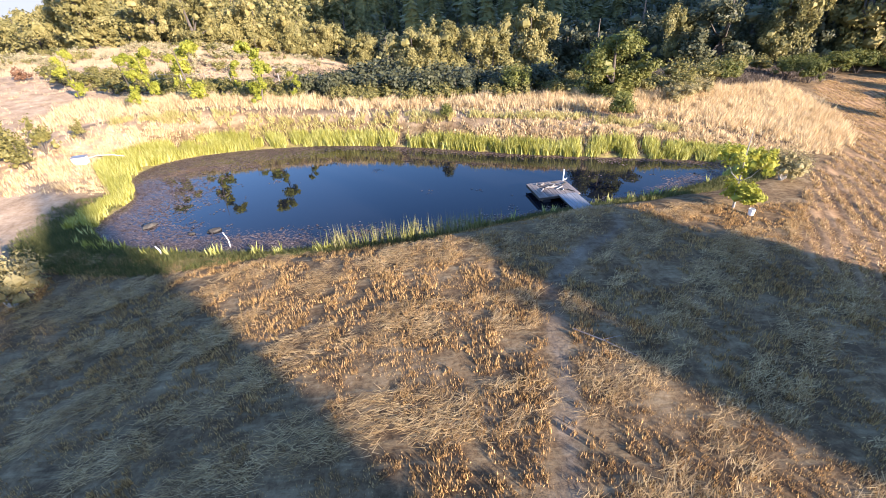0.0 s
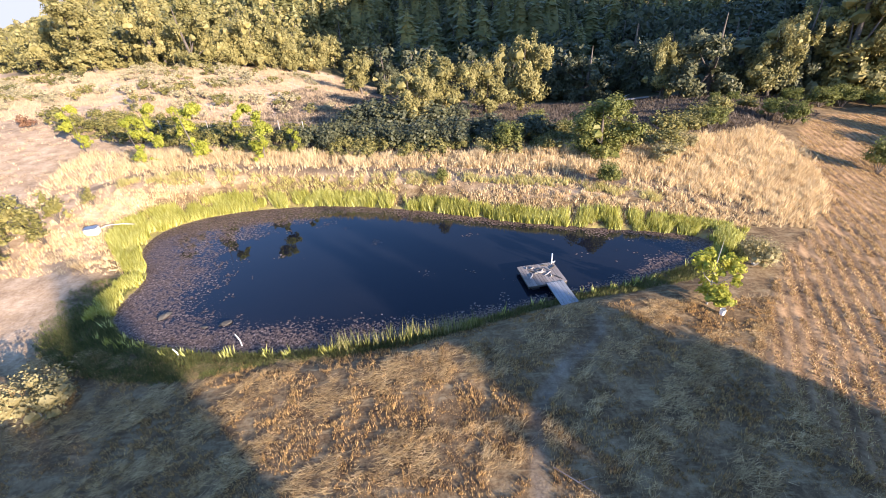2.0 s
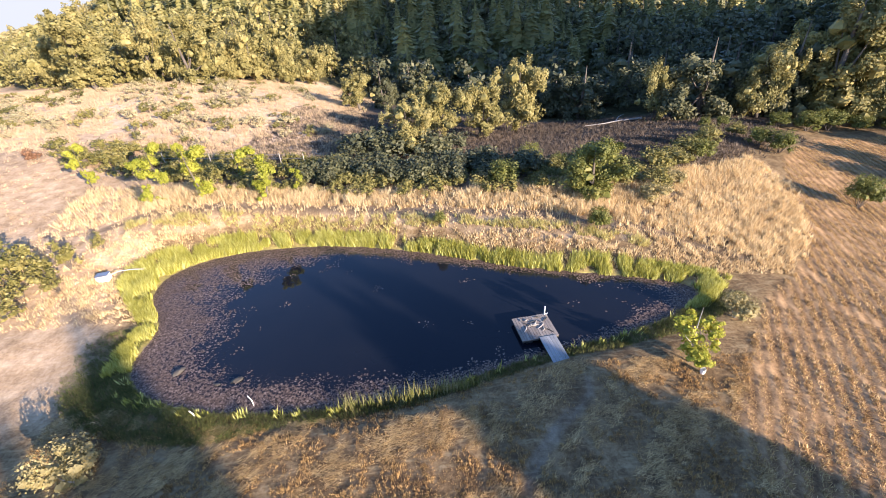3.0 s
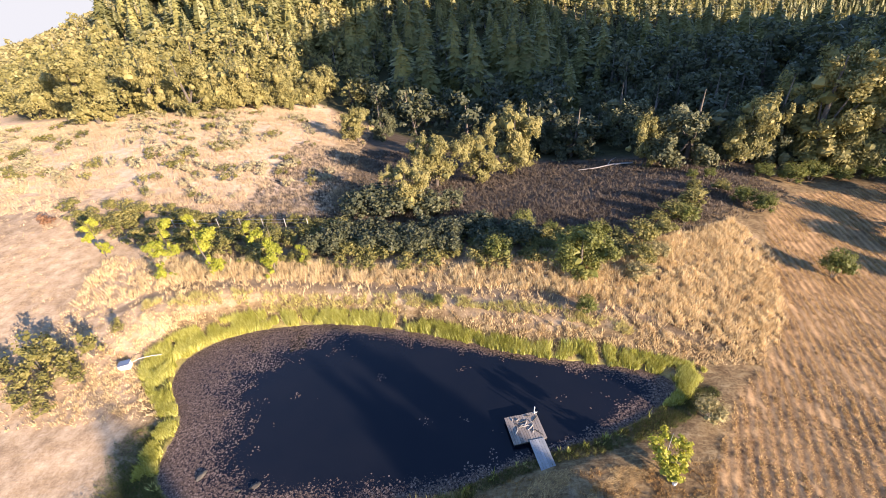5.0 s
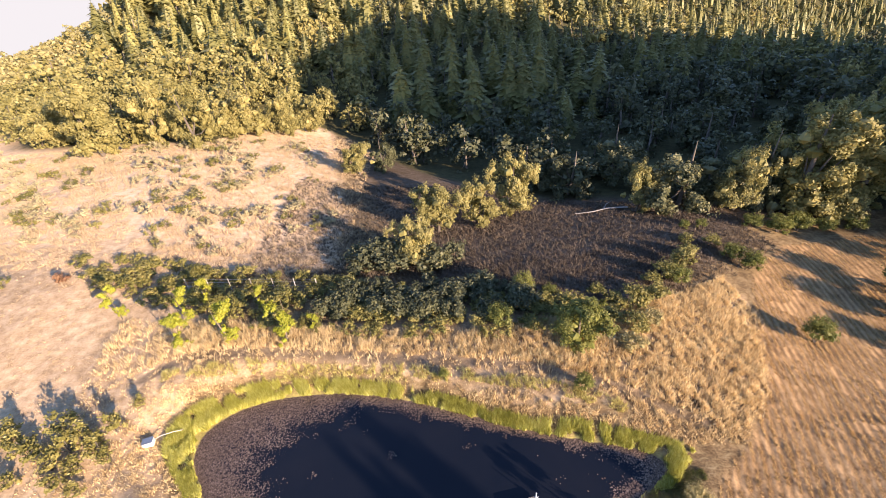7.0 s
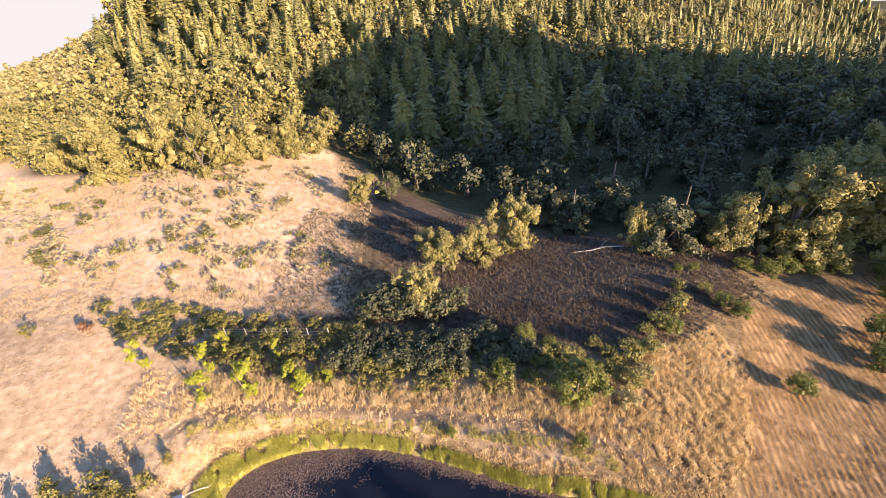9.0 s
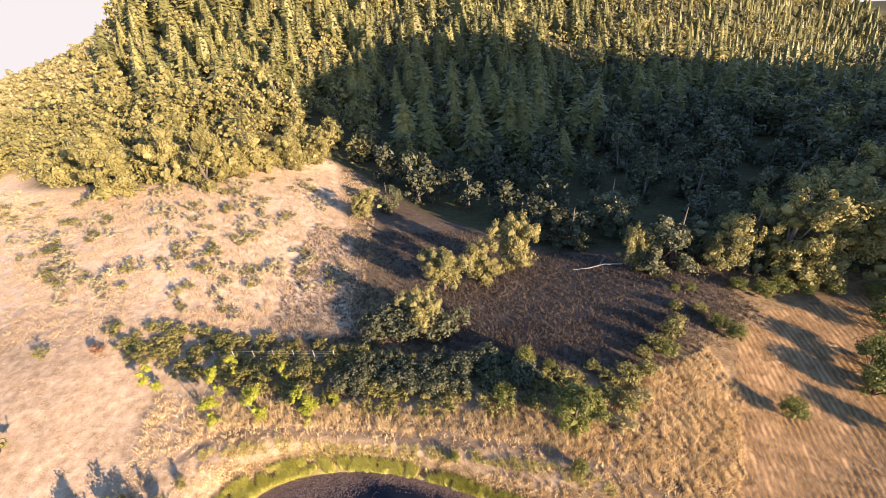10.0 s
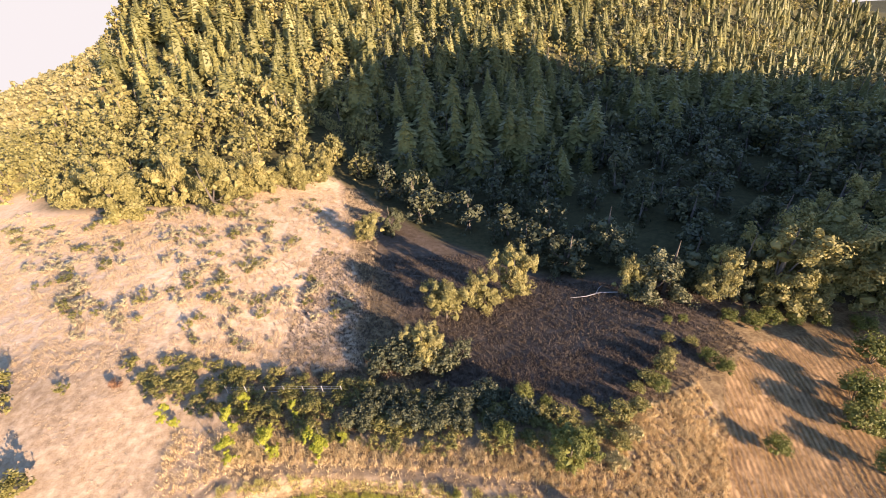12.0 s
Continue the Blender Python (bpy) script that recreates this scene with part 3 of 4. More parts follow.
def shrub_arrays(r, H, W, n_leaf, size=0.13, stems=7, n_clump=12, dense=True):
    wood = []
    cl = []
    root = tube([(0, 0, -0.15), (0, 0, 0)], [0.05, 0.05], 5)[0][:5]
    for i in range(n_clump):
        a, rad = r.uniform(0, 6.28), math.sqrt(r.uniform(0.0, 1.0)) * W * 0.36
        c = np.array((math.cos(a) * rad, math.sin(a) * rad, H * r.uniform(0.3, 0.82) * (1.05 - 0.45 * (rad / (W * 0.4)) ** 2)))
        cl.append(c)
        if i < stems:
            wood.append(tube([(c[0] * 0.1, c[1] * 0.1, -0.15), (c[0] * 0.5, c[1] * 0.5, c[2] * 0.5), c], [0.035, 0.022, 0.008], 5, root))
    cl = np.array(cl)
    pick = r.integers(0, n_clump, n_leaf)
    d = r.normal(size=(n_leaf, 3))
    d /= np.linalg.norm(d, axis=1)[:, None]
    pts = cl[pick] + d * (W * 0.17 * r.uniform(0.2, 1.1, n_leaf) ** 0.5)[:, None] * np.array((1, 1, 0.9))
    pts[:, 2] = np.maximum(pts[:, 2], 0.05)
    crown = leaves(pts, size, r, out=d)
    return grown(wood), join([crown, masses(cl * np.array((1, 1, 0.85)), np.full(n_clump, W * 0.085), r, 5)]) if dense else crown


def plant(name, wood, crown, bark, leaf, label, category, group="", names=("trunk", "crown")):
    """A plant as one thing with its woody part and its leaves, waiting to be copied or placed."""
    ob = new(name)
    put(names[0], quick_mesh(names[0], *wood, True), bark, ob)
    put(names[1], quick_mesh(names[1], *crown), leaf, ob)
    return tagged(ob, label, category, group)


used = set()


def place(proto, m, label="", group=""):
    """The plant itself the first time, then copies."""
    if proto.name in used:
        ob = copy_thing(proto, m)
    else:
        used.add(proto.name)
        ob = proto
    ob.matrix_basis = m
    return tagged(ob, label, group=group)


def blades(points, h, lean, width, r, per=6, spread=0.12, comb=None, rise=None):
    """Grass tufts: thin bent blades in threes of corners. points: x, y, z."""
    p = np.repeat(points, per, axis=0)
    n = len(p)
    a = r.uniform(0, 2 * np.pi, n)
    base = p + np.stack([np.cos(a), np.sin(a), np.zeros(n)], 1) * (spread * r.uniform(0, 1, n))[:, None]
    b = r.uniform(0, 2 * np.pi, n) if comb is None else np.repeat(comb, per) + r.normal(0, 0.5, n) + np.pi * (r.uniform(0, 1, n) > 0.5)
    ln = np.repeat(np.broadcast_to(h, len(points)), per) * r.uniform(0.55, 1.15, n)
    tip = base + np.stack([np.cos(b) * lean * ln, np.sin(b) * lean * ln, ln * (math.sqrt(max(0.05, 1 - lean * lean * 0.6)) if rise is None else rise)], 1) * r.uniform(0.8, 1.1, n)[:, None]
    c = r.uniform(0, 2 * np.pi, n)
    w = np.stack([np.cos(c), np.sin(c), np.zeros(n)], 1) * width
    base[:, 2] -= 0.03
    v = np.stack([base - w, base + w, tip], 1).reshape(-1, 3)
    return v, np.arange(3 * n).reshape(n, 3)


def scatter(n, x0, x1, y0, y1, keep):
    """Points on the ground where keep(x, y) is above a random number."""
    out = []
    got = 0
    while got < n:
        x, y = rng.uniform(x0, x1, n * 2), rng.uniform(y0, y1, n * 2)
        k = keep(x, y) > rng.uniform(0, 1, n * 2)
        out.append(np.stack([x[k], y[k]], 1))
        got += k.sum()
    q = np.concatenate(out)[:n]
    return np.column_stack([q, height(q[:, 0], q[:, 1])])


def grass(name, label, mat, pts, h, lean, width, per=6, spread=0.12, comb=None, rise=None):
    v, f = blades(pts, h, lean, width, rng, per, spread, comb, rise)
    return tagged(put(name, quick_mesh(name, v, f), mat), label, "grass", kind="stuff")

# ---------- woods ----------
def wood_rng(k):
    return np.random.default_rng(100 + k)


BAY_ARRAYS = [oak_arrays(wood_rng(10 + i), 10.0, 9.0, 360, 48, 0.50, low=-0.02, ragged=0.5, puff=1.15, fine=False) for i in range(5)]
FAR_BAYS = [oak_arrays(wood_rng(55 + i), 10.0, 9.0, 150, 26, 0.76, low=-0.02, ragged=0.5, puff=1.15, fine=False) for i in range(5)]
OAK_ARRAYS = [oak_arrays(wood_rng(i), 10.0, 10.0, 640, 60, 0.44, low=-0.02, ragged=0.45, fine=False) for i in range(5)]
FAR_OAKS = [oak_arrays(wood_rng(50 + i), 10.0, 10.0, 170, 26, 0.78, low=-0.02, ragged=0.45, fine=False) for i in range(5)]
SMALL_FIRS = [conifer_arrays(wood_rng(30 + i), 10.0, 4.4 + 0.7 * i, 11, 9) for i in range(4)]
FIR_ARRAYS = [conifer_arrays(wood_rng(20 + i), 10.0, 4.6 + 0.6 * i, 22, 15) for i in range(5)]
SCRUB_ARRAYS = [shrub_arrays(wood_rng(40 + i), 2.4, 4.4, 80, 0.42, 2, 6, dense=False) for i in range(4)]


def grow(arrays, places, r):
    """Many plants from a few shapes joined into one pair of arrays; places: x, y, size, wide."""
    vs, fs, n = [], [], 0
    for x, y, size, wide in places:
        v, f = arrays[r.integers(len(arrays))]
        a = r.uniform(0, 2 * math.pi)
        p = v * np.array((size * wide, size * wide, size))
        p = np.stack([p[:, 0] * math.cos(a) - p[:, 1] * math.sin(a), p[:, 0] * math.sin(a) + p[:, 1] * math.cos(a), p[:, 2]], 1)
        p[:, 0] += p[:, 2] * np.clip(-0.0010 * x, -0.13, 0.13)      # on the flanks they lean in over the hollow
        vs.append(p + np.array((x, y, float(height(x, y)) - 0.1)))
        fs.append(f + n)
        n += len(v)
    return np.concatenate(vs), np.concatenate(fs)


def forest_places(r):
    """Places of trees on a loose grid, closer together on the far slopes where the trees are smaller; gives x, y and a height in tens of metres."""
    out = []
    for size, x0, x1, y0, y1, gap in ((2.0, -320, 70, 60, 450, 8.8), (1.75, 70, 170, 60, 500, 8.2), (1.4, 170, 520, 60, 600, 7.8)):
        for gy in np.arange(y0, y1, gap):
            for gx in np.arange(x0, x1, gap):
                x, y = gx + r.uniform(-0.45, 0.45) * gap, gy + r.uniform(-0.45, 0.45) * gap
                if -1.06 * (y - 8) - 16 < x < 1.14 * (y - 6) + 16 and y > np.interp(x, FRONT_X, FRONT_Y) + 6:
                    out.append((x, y, size))
    return out


def on_ridge(x, y):
    return x < -157 - 0.37 * (y - 251) * (y > 251) + 7 * math.sin(y * 0.09)


def build_woods():
    r = wood_rng(60)
    firs, saplings, oaks, bays, scrub = [], [], [], [], []
    for x, y, size in forest_places(r):
        deep = y - np.interp(x, FRONT_X, FRONT_Y)
        patch = soft_noise(np.array([x]), np.array([y]), 34.0, 5.0)[0]
        if on_ridge(x, y):                                   # low scrub on the bare ridge
            for _ in range(3):
                scrub.append((x + r.uniform(-5, 5), y + r.uniform(-5, 5), r.uniform(0.9, 2.4), r.uniform(0.9, 1.4)))
            if r.uniform() < 0.08:
                oaks.append((x, y, r.uniform(0.5, 0.9), 1.1))
        elif deep > 48 + 34 * patch + 8 * step(-5, 20, x) and y > max(240 - 0.63 * (x + 150), 165 if x > 60 else 0) + 20 * patch and r.uniform() < 0.72 - 0.5 * (patch > 0.14):
            (firs if size > 1.6 else saplings).append((x, y, size * (r.uniform(0.5, 0.95) if r.uniform() < 0.72 else r.uniform(0.95, 1.25)), r.uniform(1.0, 1.4)))
        elif r.uniform() < (0.75 if x > -16 else 0.9):
            k = r.uniform(0.75, 1.35) * min(1.0, 0.5 * size + 0.1)
            late = deep > 52 and (y > 230 or x > 120)         # broadleaf trees between the conifers
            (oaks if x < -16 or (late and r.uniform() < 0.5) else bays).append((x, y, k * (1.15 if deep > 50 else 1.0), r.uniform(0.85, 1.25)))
    for name, label, arrays, bark, leaf, places in (
            ("conifer_woods", "dense dark green conifers covering the hillside", FIR_ARRAYS, BARK, FIR_LEAF, firs),
            ("far_conifer_woods", "small pointed conifers covering the far slope", SMALL_FIRS, BARK, FIR_LEAF, saplings),
            ("oak_woods", "olive green oaks crowded along the slope", OAK_ARRAYS, BARK, OAK_LEAF, [p for p in oaks if p[1] < 200]),
            ("far_oak_woods", "olive broadleaf trees scattered through the far conifers", FAR_OAKS, BARK, OAK_LEAF, [p for p in oaks if p[1] >= 200]),
            ("broadleaf_woods", "broadleaf trees filling the hollow, leaves darkened for its shade", BAY_ARRAYS, BARK, SHADE_BAY_LEAF, [p for p in bays if p[1] < 170]),
            ("far_broadleaf_woods", "broadleaf trees on the far slope, leaves darkened for its shade", FAR_BAYS, BARK, SHADE_BAY_LEAF, [p for p in bays if p[1] >= 170]),
            ("ridge_scrub", "low olive scrub covering the sunny ridge", SCRUB_ARRAYS, BARK, RIDGE_LEAF, scrub)):
        top = new(name)
        tagged(top, label, "woods", kind="stuff")
        for pname, k, mat in (("trunks", 0, bark), ("crowns", 1, leaf)):
            rr = wood_rng(9)
            put(pname, quick_mesh(pname, *grow([a[k] for a in arrays], places, rr), k == 0), mat, top)


build_woods()

# ---------- single trees and shrubs ----------
def oak(k, H, W, leaf=OAK_LEAF, n=3600, size=0.27, label="", bark=BARK, **kw):
    wood, crown = oak_arrays(wood_rng(k), H, W, n, size=size, **kw)
    return plant("oak_tree", wood, crown, bark, leaf, label, "tree", "oaks at the edge of the woods")


def set_oaks():
    a = oak(1, 10.0, 11.0, n=13000, size=0.16, label="spreading olive green oak at the meadow edge", low=0.0, ragged=0.5, n_clump=84)
    b = oak(2, 10.0, 8.5, n=10500, size=0.16, low=0.05, n_clump=60, label="tall ragged oak with lichened limbs", ragged=1.0)
    c = oak(3, 10.0, 10.0, n=12500, size=0.16, low=0.04, n_clump=80, label="sunlit golden green oak beside the shaded hollow", ragged=0.9)
    # trees of the shaded side: the shade is put into their leaf colour
    d = oak(4, 10.0, 9.0, SHADE_BAY_LEAF, n=8000, size=0.19, low=0.03, n_clump=56, label="broadleaf tree with leaves coloured dark for shade", ragged=0.7)
    e = oak(9, 20.0, 13.0, n=16000, size=0.27, low=0.03, n_clump=110, label="tall olive oak with ragged crown beside the mown field", ragged=0.7)
    # x, y, height in tens of metres, breadth
    for proto, x, y, s, w in (
            (b, -58.5, 122.3, 1.7, 0.92), (a, -52.4, 136.3, 1.6, 0.93), (a, -42.3, 144.3, 1.5, 0.84), (c, -34.5, 151.3, 1.25, 0.94), (b, -70.7, 125.2, 1.75, 0.77),
            (a, -98.0, 131.4, 1.6, 0.85), (c, -14.9, 107.8, 0.92, 0.98), (d, -9.5, 114.5, 1.05, 0.79), (c, 3.2, 73.6, 1.05, 1.0), (c, 10.6, 76.0, 0.98, 1.0),
            (c, 18.6, 80.6, 1.35, 0.78), (c, -1.6, 62.3, 0.85, 0.95), (d, 49.6, 74.4, 1.5, 1.08), (c, 41.2, 74.2, 1.05, 0.69), (d, 57.2, 77.0, 1.38, 1.03),
            (e, 69.1, 69.5, 1.05, 1.03), (e, 76.7, 67.8, 1.05, 0.98), (d, 63.6, 73.1, 1.75, 0.62), (a, 71.5, 66.8, 1.25, 0.82), (e, 86.1, 65.0, 1.05, 1.08),
            (e, 97.8, 65.0, 0.93, 1.13), (e, 80.5, 76.5, 0.95, 0.85), (e, 92.0, 80.0, 1.0, 0.9), (c, 58.5, 71.5, 1.3, 0.8), (d, 32.8, 88.0, 1.2, 1.11), (d, 26.1, 96.0, 1.17, 1.1), (d, 45.3, 92.8, 1.5, 1.13), (d, 76.8, 83.0, 1.9, 0.93), (d, 92.3, 81.0, 1.79, 1.03)):
        place(proto, stand(x, y, s, wide=w))
    place(e, stand(-81.6, 117.2, 1.0, wide=1.04), "great olive green oak at the top of the pale meadow")


set_oaks()


def set_pond_trees():
    wood, crown = oak_arrays(wood_rng(5), 10.0, 9.0, 13000, 90, 0.17, low=0.0, ragged=0.1, puff=1.15)
    p = plant("round_tree", wood, crown, BARK, GREEN_LEAF, "dense rounded green tree above the far bank", "tree")
    place(p, stand(17.8, 41.0, 0.66, wide=1.2))
    # the sapling with the pale trunk
    wood, crown = oak_arrays(wood_rng(6), 5.6, 3.3, 3800, 56, 0.10, low=0.1, ragged=0.3, girth=0.4)
    p = plant("young_tree", wood, crown, PALE_BARK, LIME_LEAF, "bright green young tree with a slim pale trunk by the pond", "tree")
    place(p, stand(16.1, 19.5, 0.92, wide=0.95))
    wood, crown = oak_arrays(wood_rng(7), 7.2, 3.3, 3200, 50, 0.11, low=0.0, ragged=0.0, girth=0.4, puff=1.15)
    p = plant("poplar_sapling", wood, crown, BARK, LIME_LEAF, "yellow green sapling standing behind the far bank", "tree", "saplings behind the far bank")
    for x, y, s, w in ((-29.6, 45.4, 0.88, 1.0), (-23.9, 45.6, 0.98, 1.1), (-17.1, 44.5, 0.98, 1.1), (-30.8, 50.0, 0.90, 0.85), (-40.4, 51.3, 0.88, 0.86), (-29.6, 53.2, 0.74, 0.76), (-14.0, 46.2, 0.5, 0.84), (-22.0, 51.5, 0.6, 0.95)):
        place(p, stand(x, y, s, wide=w))


set_pond_trees()


def set_shrubs():
    r = wood_rng(70)
    green = plant("round_shrub", *shrub_arrays(wood_rng(71), 3.0, 3.2, 2000, 0.085, n_clump=30), BARK, GREEN_LEAF, "rounded green shrub casting a long shadow", "shrub", names=("woody_base", "foliage"))
    for x, y, s, w, lab in ((47.8, 40.3, 1.5, 0.8, "rounded green shrub alone in the mown field"), (48.4, 53.5, 1.25, 0.85, ""), (47.0, 55.7, 1.1, 1.0, ""), (44.9, 65.1, 0.64, 1.0, ""), (47.9, 65.1, 0.7, 1.0, ""),
                            (13.6, 51.3, 1.2, 0.91, ""), (16.7, 49.5, 0.75, 0.96, ""), (9.2, 44.7, 1.25, 0.95, ""), (35.6, 50.9, 1.12, 1.08, ""), (1.5, 37.5, 0.55, 0.75, "small yellow green bush on the far bank"), (16.0, 34.5, 0.92, 0.8, ""),
                            (62.8, 42.9, 2.1, 0.9, "tall leafy shrub beside the mown field"), (66.5, 47.0, 2.4, 0.9, ""), (66.0, 41.0, 1.9, 0.9, ""), (61.5, 36.0, 1.7, 1.0, ""), (74.9, 53.1, 2.3, 1.02, ""),
                            (60.7, 63.4, 1.21, 1.21, ""), (64.5, 63.6, 1.32, 1.11, ""), (68.7, 63.0, 0.99, 1.12, ""), (73.4, 62.3, 1.2, 1.02, ""), (57.2, 65.1, 0.99, 1.21, ""), (78.9, 59.6, 1.42, 1.12, "")):
        place(green, stand(x, y, s, wide=w), lab)
    edge = plant("hedge_shrub", *shrub_arrays(wood_rng(76), 3.0, 3.4, 900, 0.11, n_clump=24), BARK, BRUSH_LEAF, "olive bush in the rough strip beside the mown field", "shrub", "bushes beside the mown field", ("woody_base", "foliage"))
    for x, y, s, w in ((38.5, 54.6, 1.2, 1.1), (34.0, 52.0, 1.1, 1.2), (40.5, 56.5, 0.9, 1.2), (31.5, 50.5, 0.8, 1.3), (30.5, 47.0, 1.1, 1.1), (27.0, 46.5, 1.2, 1.2), (25.2, 42.2, 1.0, 1.1), (45.5, 58.8, 0.9, 1.1), (42.5, 60.5, 0.7, 1.2), (22.8, 48.4, 0.8, 1.2)):
        place(edge, stand(x, y, s, wide=w))
    grey = plant("grey_shrub", *shrub_arrays(wood_rng(72), 3.0, 3.4, 2200, 0.065, n_clump=30), PALE_BARK, GREY_LEAF, "pale grey green shrub at the foot of the dam", "shrub", names=("woody_base", "foliage"))
    for x, y, s, w, lab in ((-19.9, 15.8, 1.2, 0.9, ""), (21.6, 23.3, 0.9, 0.9, "dry grey green shrub at the pond edge"), (23.8, 39.4, 0.9, 1.2, "greyish shrub beside the round tree"), (27.5, 43.2, 0.9, 1.2, "greyish shrub beside the round tree")):
        place(grey, stand(x, y, s, wide=w), lab)
    red = plant("red_shrub", *shrub_arrays(wood_rng(73), 2.2, 3.0, 300, 0.14), BARK, RED_LEAF, "small shrub with dull red leaves", "shrub", names=("woody_base", "foliage"))
    place(red, stand(-52.4, 59.3, 0.95))
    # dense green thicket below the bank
    # takes the same leaf colour, darkened for shade
    dark = plant("thicket_bush", *shrub_arrays(wood_rng(75), 3.0, 3.2, 520, 0.15, n_clump=18), BARK, SHADE_BAY_LEAF, "dark green bush in the dense thicket", "shrub", "thicket below the far bank", ("woody_base", "foliage"))
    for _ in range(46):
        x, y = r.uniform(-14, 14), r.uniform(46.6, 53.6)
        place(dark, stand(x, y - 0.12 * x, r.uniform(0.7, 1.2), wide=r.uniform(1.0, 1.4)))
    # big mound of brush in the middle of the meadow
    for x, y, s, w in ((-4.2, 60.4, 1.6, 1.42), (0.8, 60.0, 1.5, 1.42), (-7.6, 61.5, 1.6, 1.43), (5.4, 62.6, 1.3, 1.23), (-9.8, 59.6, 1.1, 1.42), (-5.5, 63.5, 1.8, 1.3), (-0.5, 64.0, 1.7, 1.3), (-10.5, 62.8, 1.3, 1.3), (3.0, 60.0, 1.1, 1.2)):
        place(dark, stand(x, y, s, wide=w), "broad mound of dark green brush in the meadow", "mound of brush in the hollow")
    # tall dry shrubs by the tank
    dry = plant("dry_shrub", *shrub_arrays(wood_rng(74), 3.0, 3.0, 330, 0.13, stems=12, n_clump=14), BARK, BRUSH_LEAF, "tall half-bare shrub with dry stems", "shrub", "shrubs beside the pond tank", names=("woody_base", "foliage"))
    for x, y, s, w in ((-33.0, 33.2, 1.1, 0.9), (-36.2, 33.6, 1.2, 0.9), (-39.5, 33.0, 1.1, 0.95), (-42.8, 35.8, 1.1, 0.9), (-35.8, 30.0, 0.8, 1.1), (-33.2, 29.6, 0.7, 1.1), (-34.8, 34.5, 1.27, 0.83), (-32.6, 35.2, 1.19, 0.74), (-38.0, 35.8, 1.27, 0.84), (-41.2, 34.4, 1.16, 0.93), (-34.3, 31.7, 0.88, 1.01), (-37.2, 32.0, 0.87, 1.02), (-31.7, 32.3, 0.89, 0.83), (-40.2, 30.6, 0.77, 1.11),
                       (-44.6, 32.8, 1.15, 0.93), (-31.1, 37.9, 0.7, 0.83), (-57.0, 44.4, 1.6, 0.94), (-59.2, 42.6, 1.7, 0.94), (-72.0, 60.8, 1.8, 0.95), (-69.5, 56.8, 1.6, 0.94), (-61.0, 59.2, 0.82, 1.04)):
        place(dry, stand(x, y, s, wide=w))
    # the belt of brush behind the far bank
    brush = [plant("brush", *shrub_arrays(wood_rng(80 + i), 1.8, 2.6, 260, 0.11), BARK, BRUSH_LEAF, "grey green brush in the thicket behind the pond", "shrub", "brush behind the far bank", ("woody_base", "foliage")) for i in range(3)]
    count = 0
    while count < 270:
        x, y = r.uniform(-52, 28), r.uniform(41, 65)
        lo = np.interp(x, [-51.6, -36.9, -25.9, -16.9, -5.1, 4.8, 12.7, 27.8], [59.8, 52.8, 48.2, 46.2, 44.4, 43.0, 42.2, 41.8])
        hi = np.interp(x, [-52, -43.9, -19.5, -9.2, 1.2, 13.3, 28.4], [63.2, 64.0, 59.2, 56.2, 53.4, 49.8, 46.5])
        if not lo < y < hi:
            continue
        place(brush[r.integers(3)], stand(x, y, r.uniform(0.5, 1.25), wide=r.uniform(0.9, 1.4)))
        count += 1
    # low scattered bushes on the pale slope
    low = [plant("low_bush", *shrub_arrays(wood_rng(85 + i), 1.7, 2.3, 160, 0.11, n_clump=8), BARK, mat, "low olive bush scattered on the pale dry slope", "shrub", "bushes on the dry slope", ("woody_base", "foliage"))
           for i, mat in enumerate((SCRUB_LEAF, BRUSH_LEAF, SCRUB_LEAF))]
    count = 0
    while count < 340:
        x, y = r.uniform(-126, -13), r.uniform(64, 145)
        if y > np.interp(x, FRONT_X, FRONT_Y) + 1 or x < -14 - (y - 20) * 1.06 or y < 66 or (x > -26 and y < 73) or x > -19 - 0.33 * (y - 88):
            continue
        if soft_noise(np.array([x]), np.array([y]), 12.0, 2.0)[0] < r.uniform(-0.3, 0.25):
            continue
        place(low[r.integers(3)], stand(x, y, r.uniform(0.5, 1.35), wide=r.uniform(0.9, 1.6)))
        count += 1


set_shrubs()

# trees behind the path whose shade lies across the dam
def set_shade_trees():
    wood, crown = oak_arrays(wood_rng(8), 12.0, 11.0, 7000, 90, 0.42, low=0.0, ragged=0.5, puff=1.3)
    p = plant("shade_oak", wood, crown, BARK, OAK_LEAF, "large oak shading the grassy dam", "tree", "oaks shading the dam")
    # along the dam, away from the sun, height in twelves of metres, breadth
    for u, s, k, w in ((13.0, 52, 1.42, 0.42), (16.6, 47, 1.45, 0.42), (19.6, 50, 1.66, 0.33), (0.4, 54, 1.86, 0.38), (-2.6, 52, 1.58, 0.52), (-5.0, 50, 1.46, 0.52), (-8.6, 51, 1.38, 0.6), (-15.0, 52, 1.25, 0.6), (-23.0, 52, 1.05, 0.7)):
        place(p, stand(0.707 * (u + s), 0.707 * (u - s), k, wide=w))


set_shade_trees()

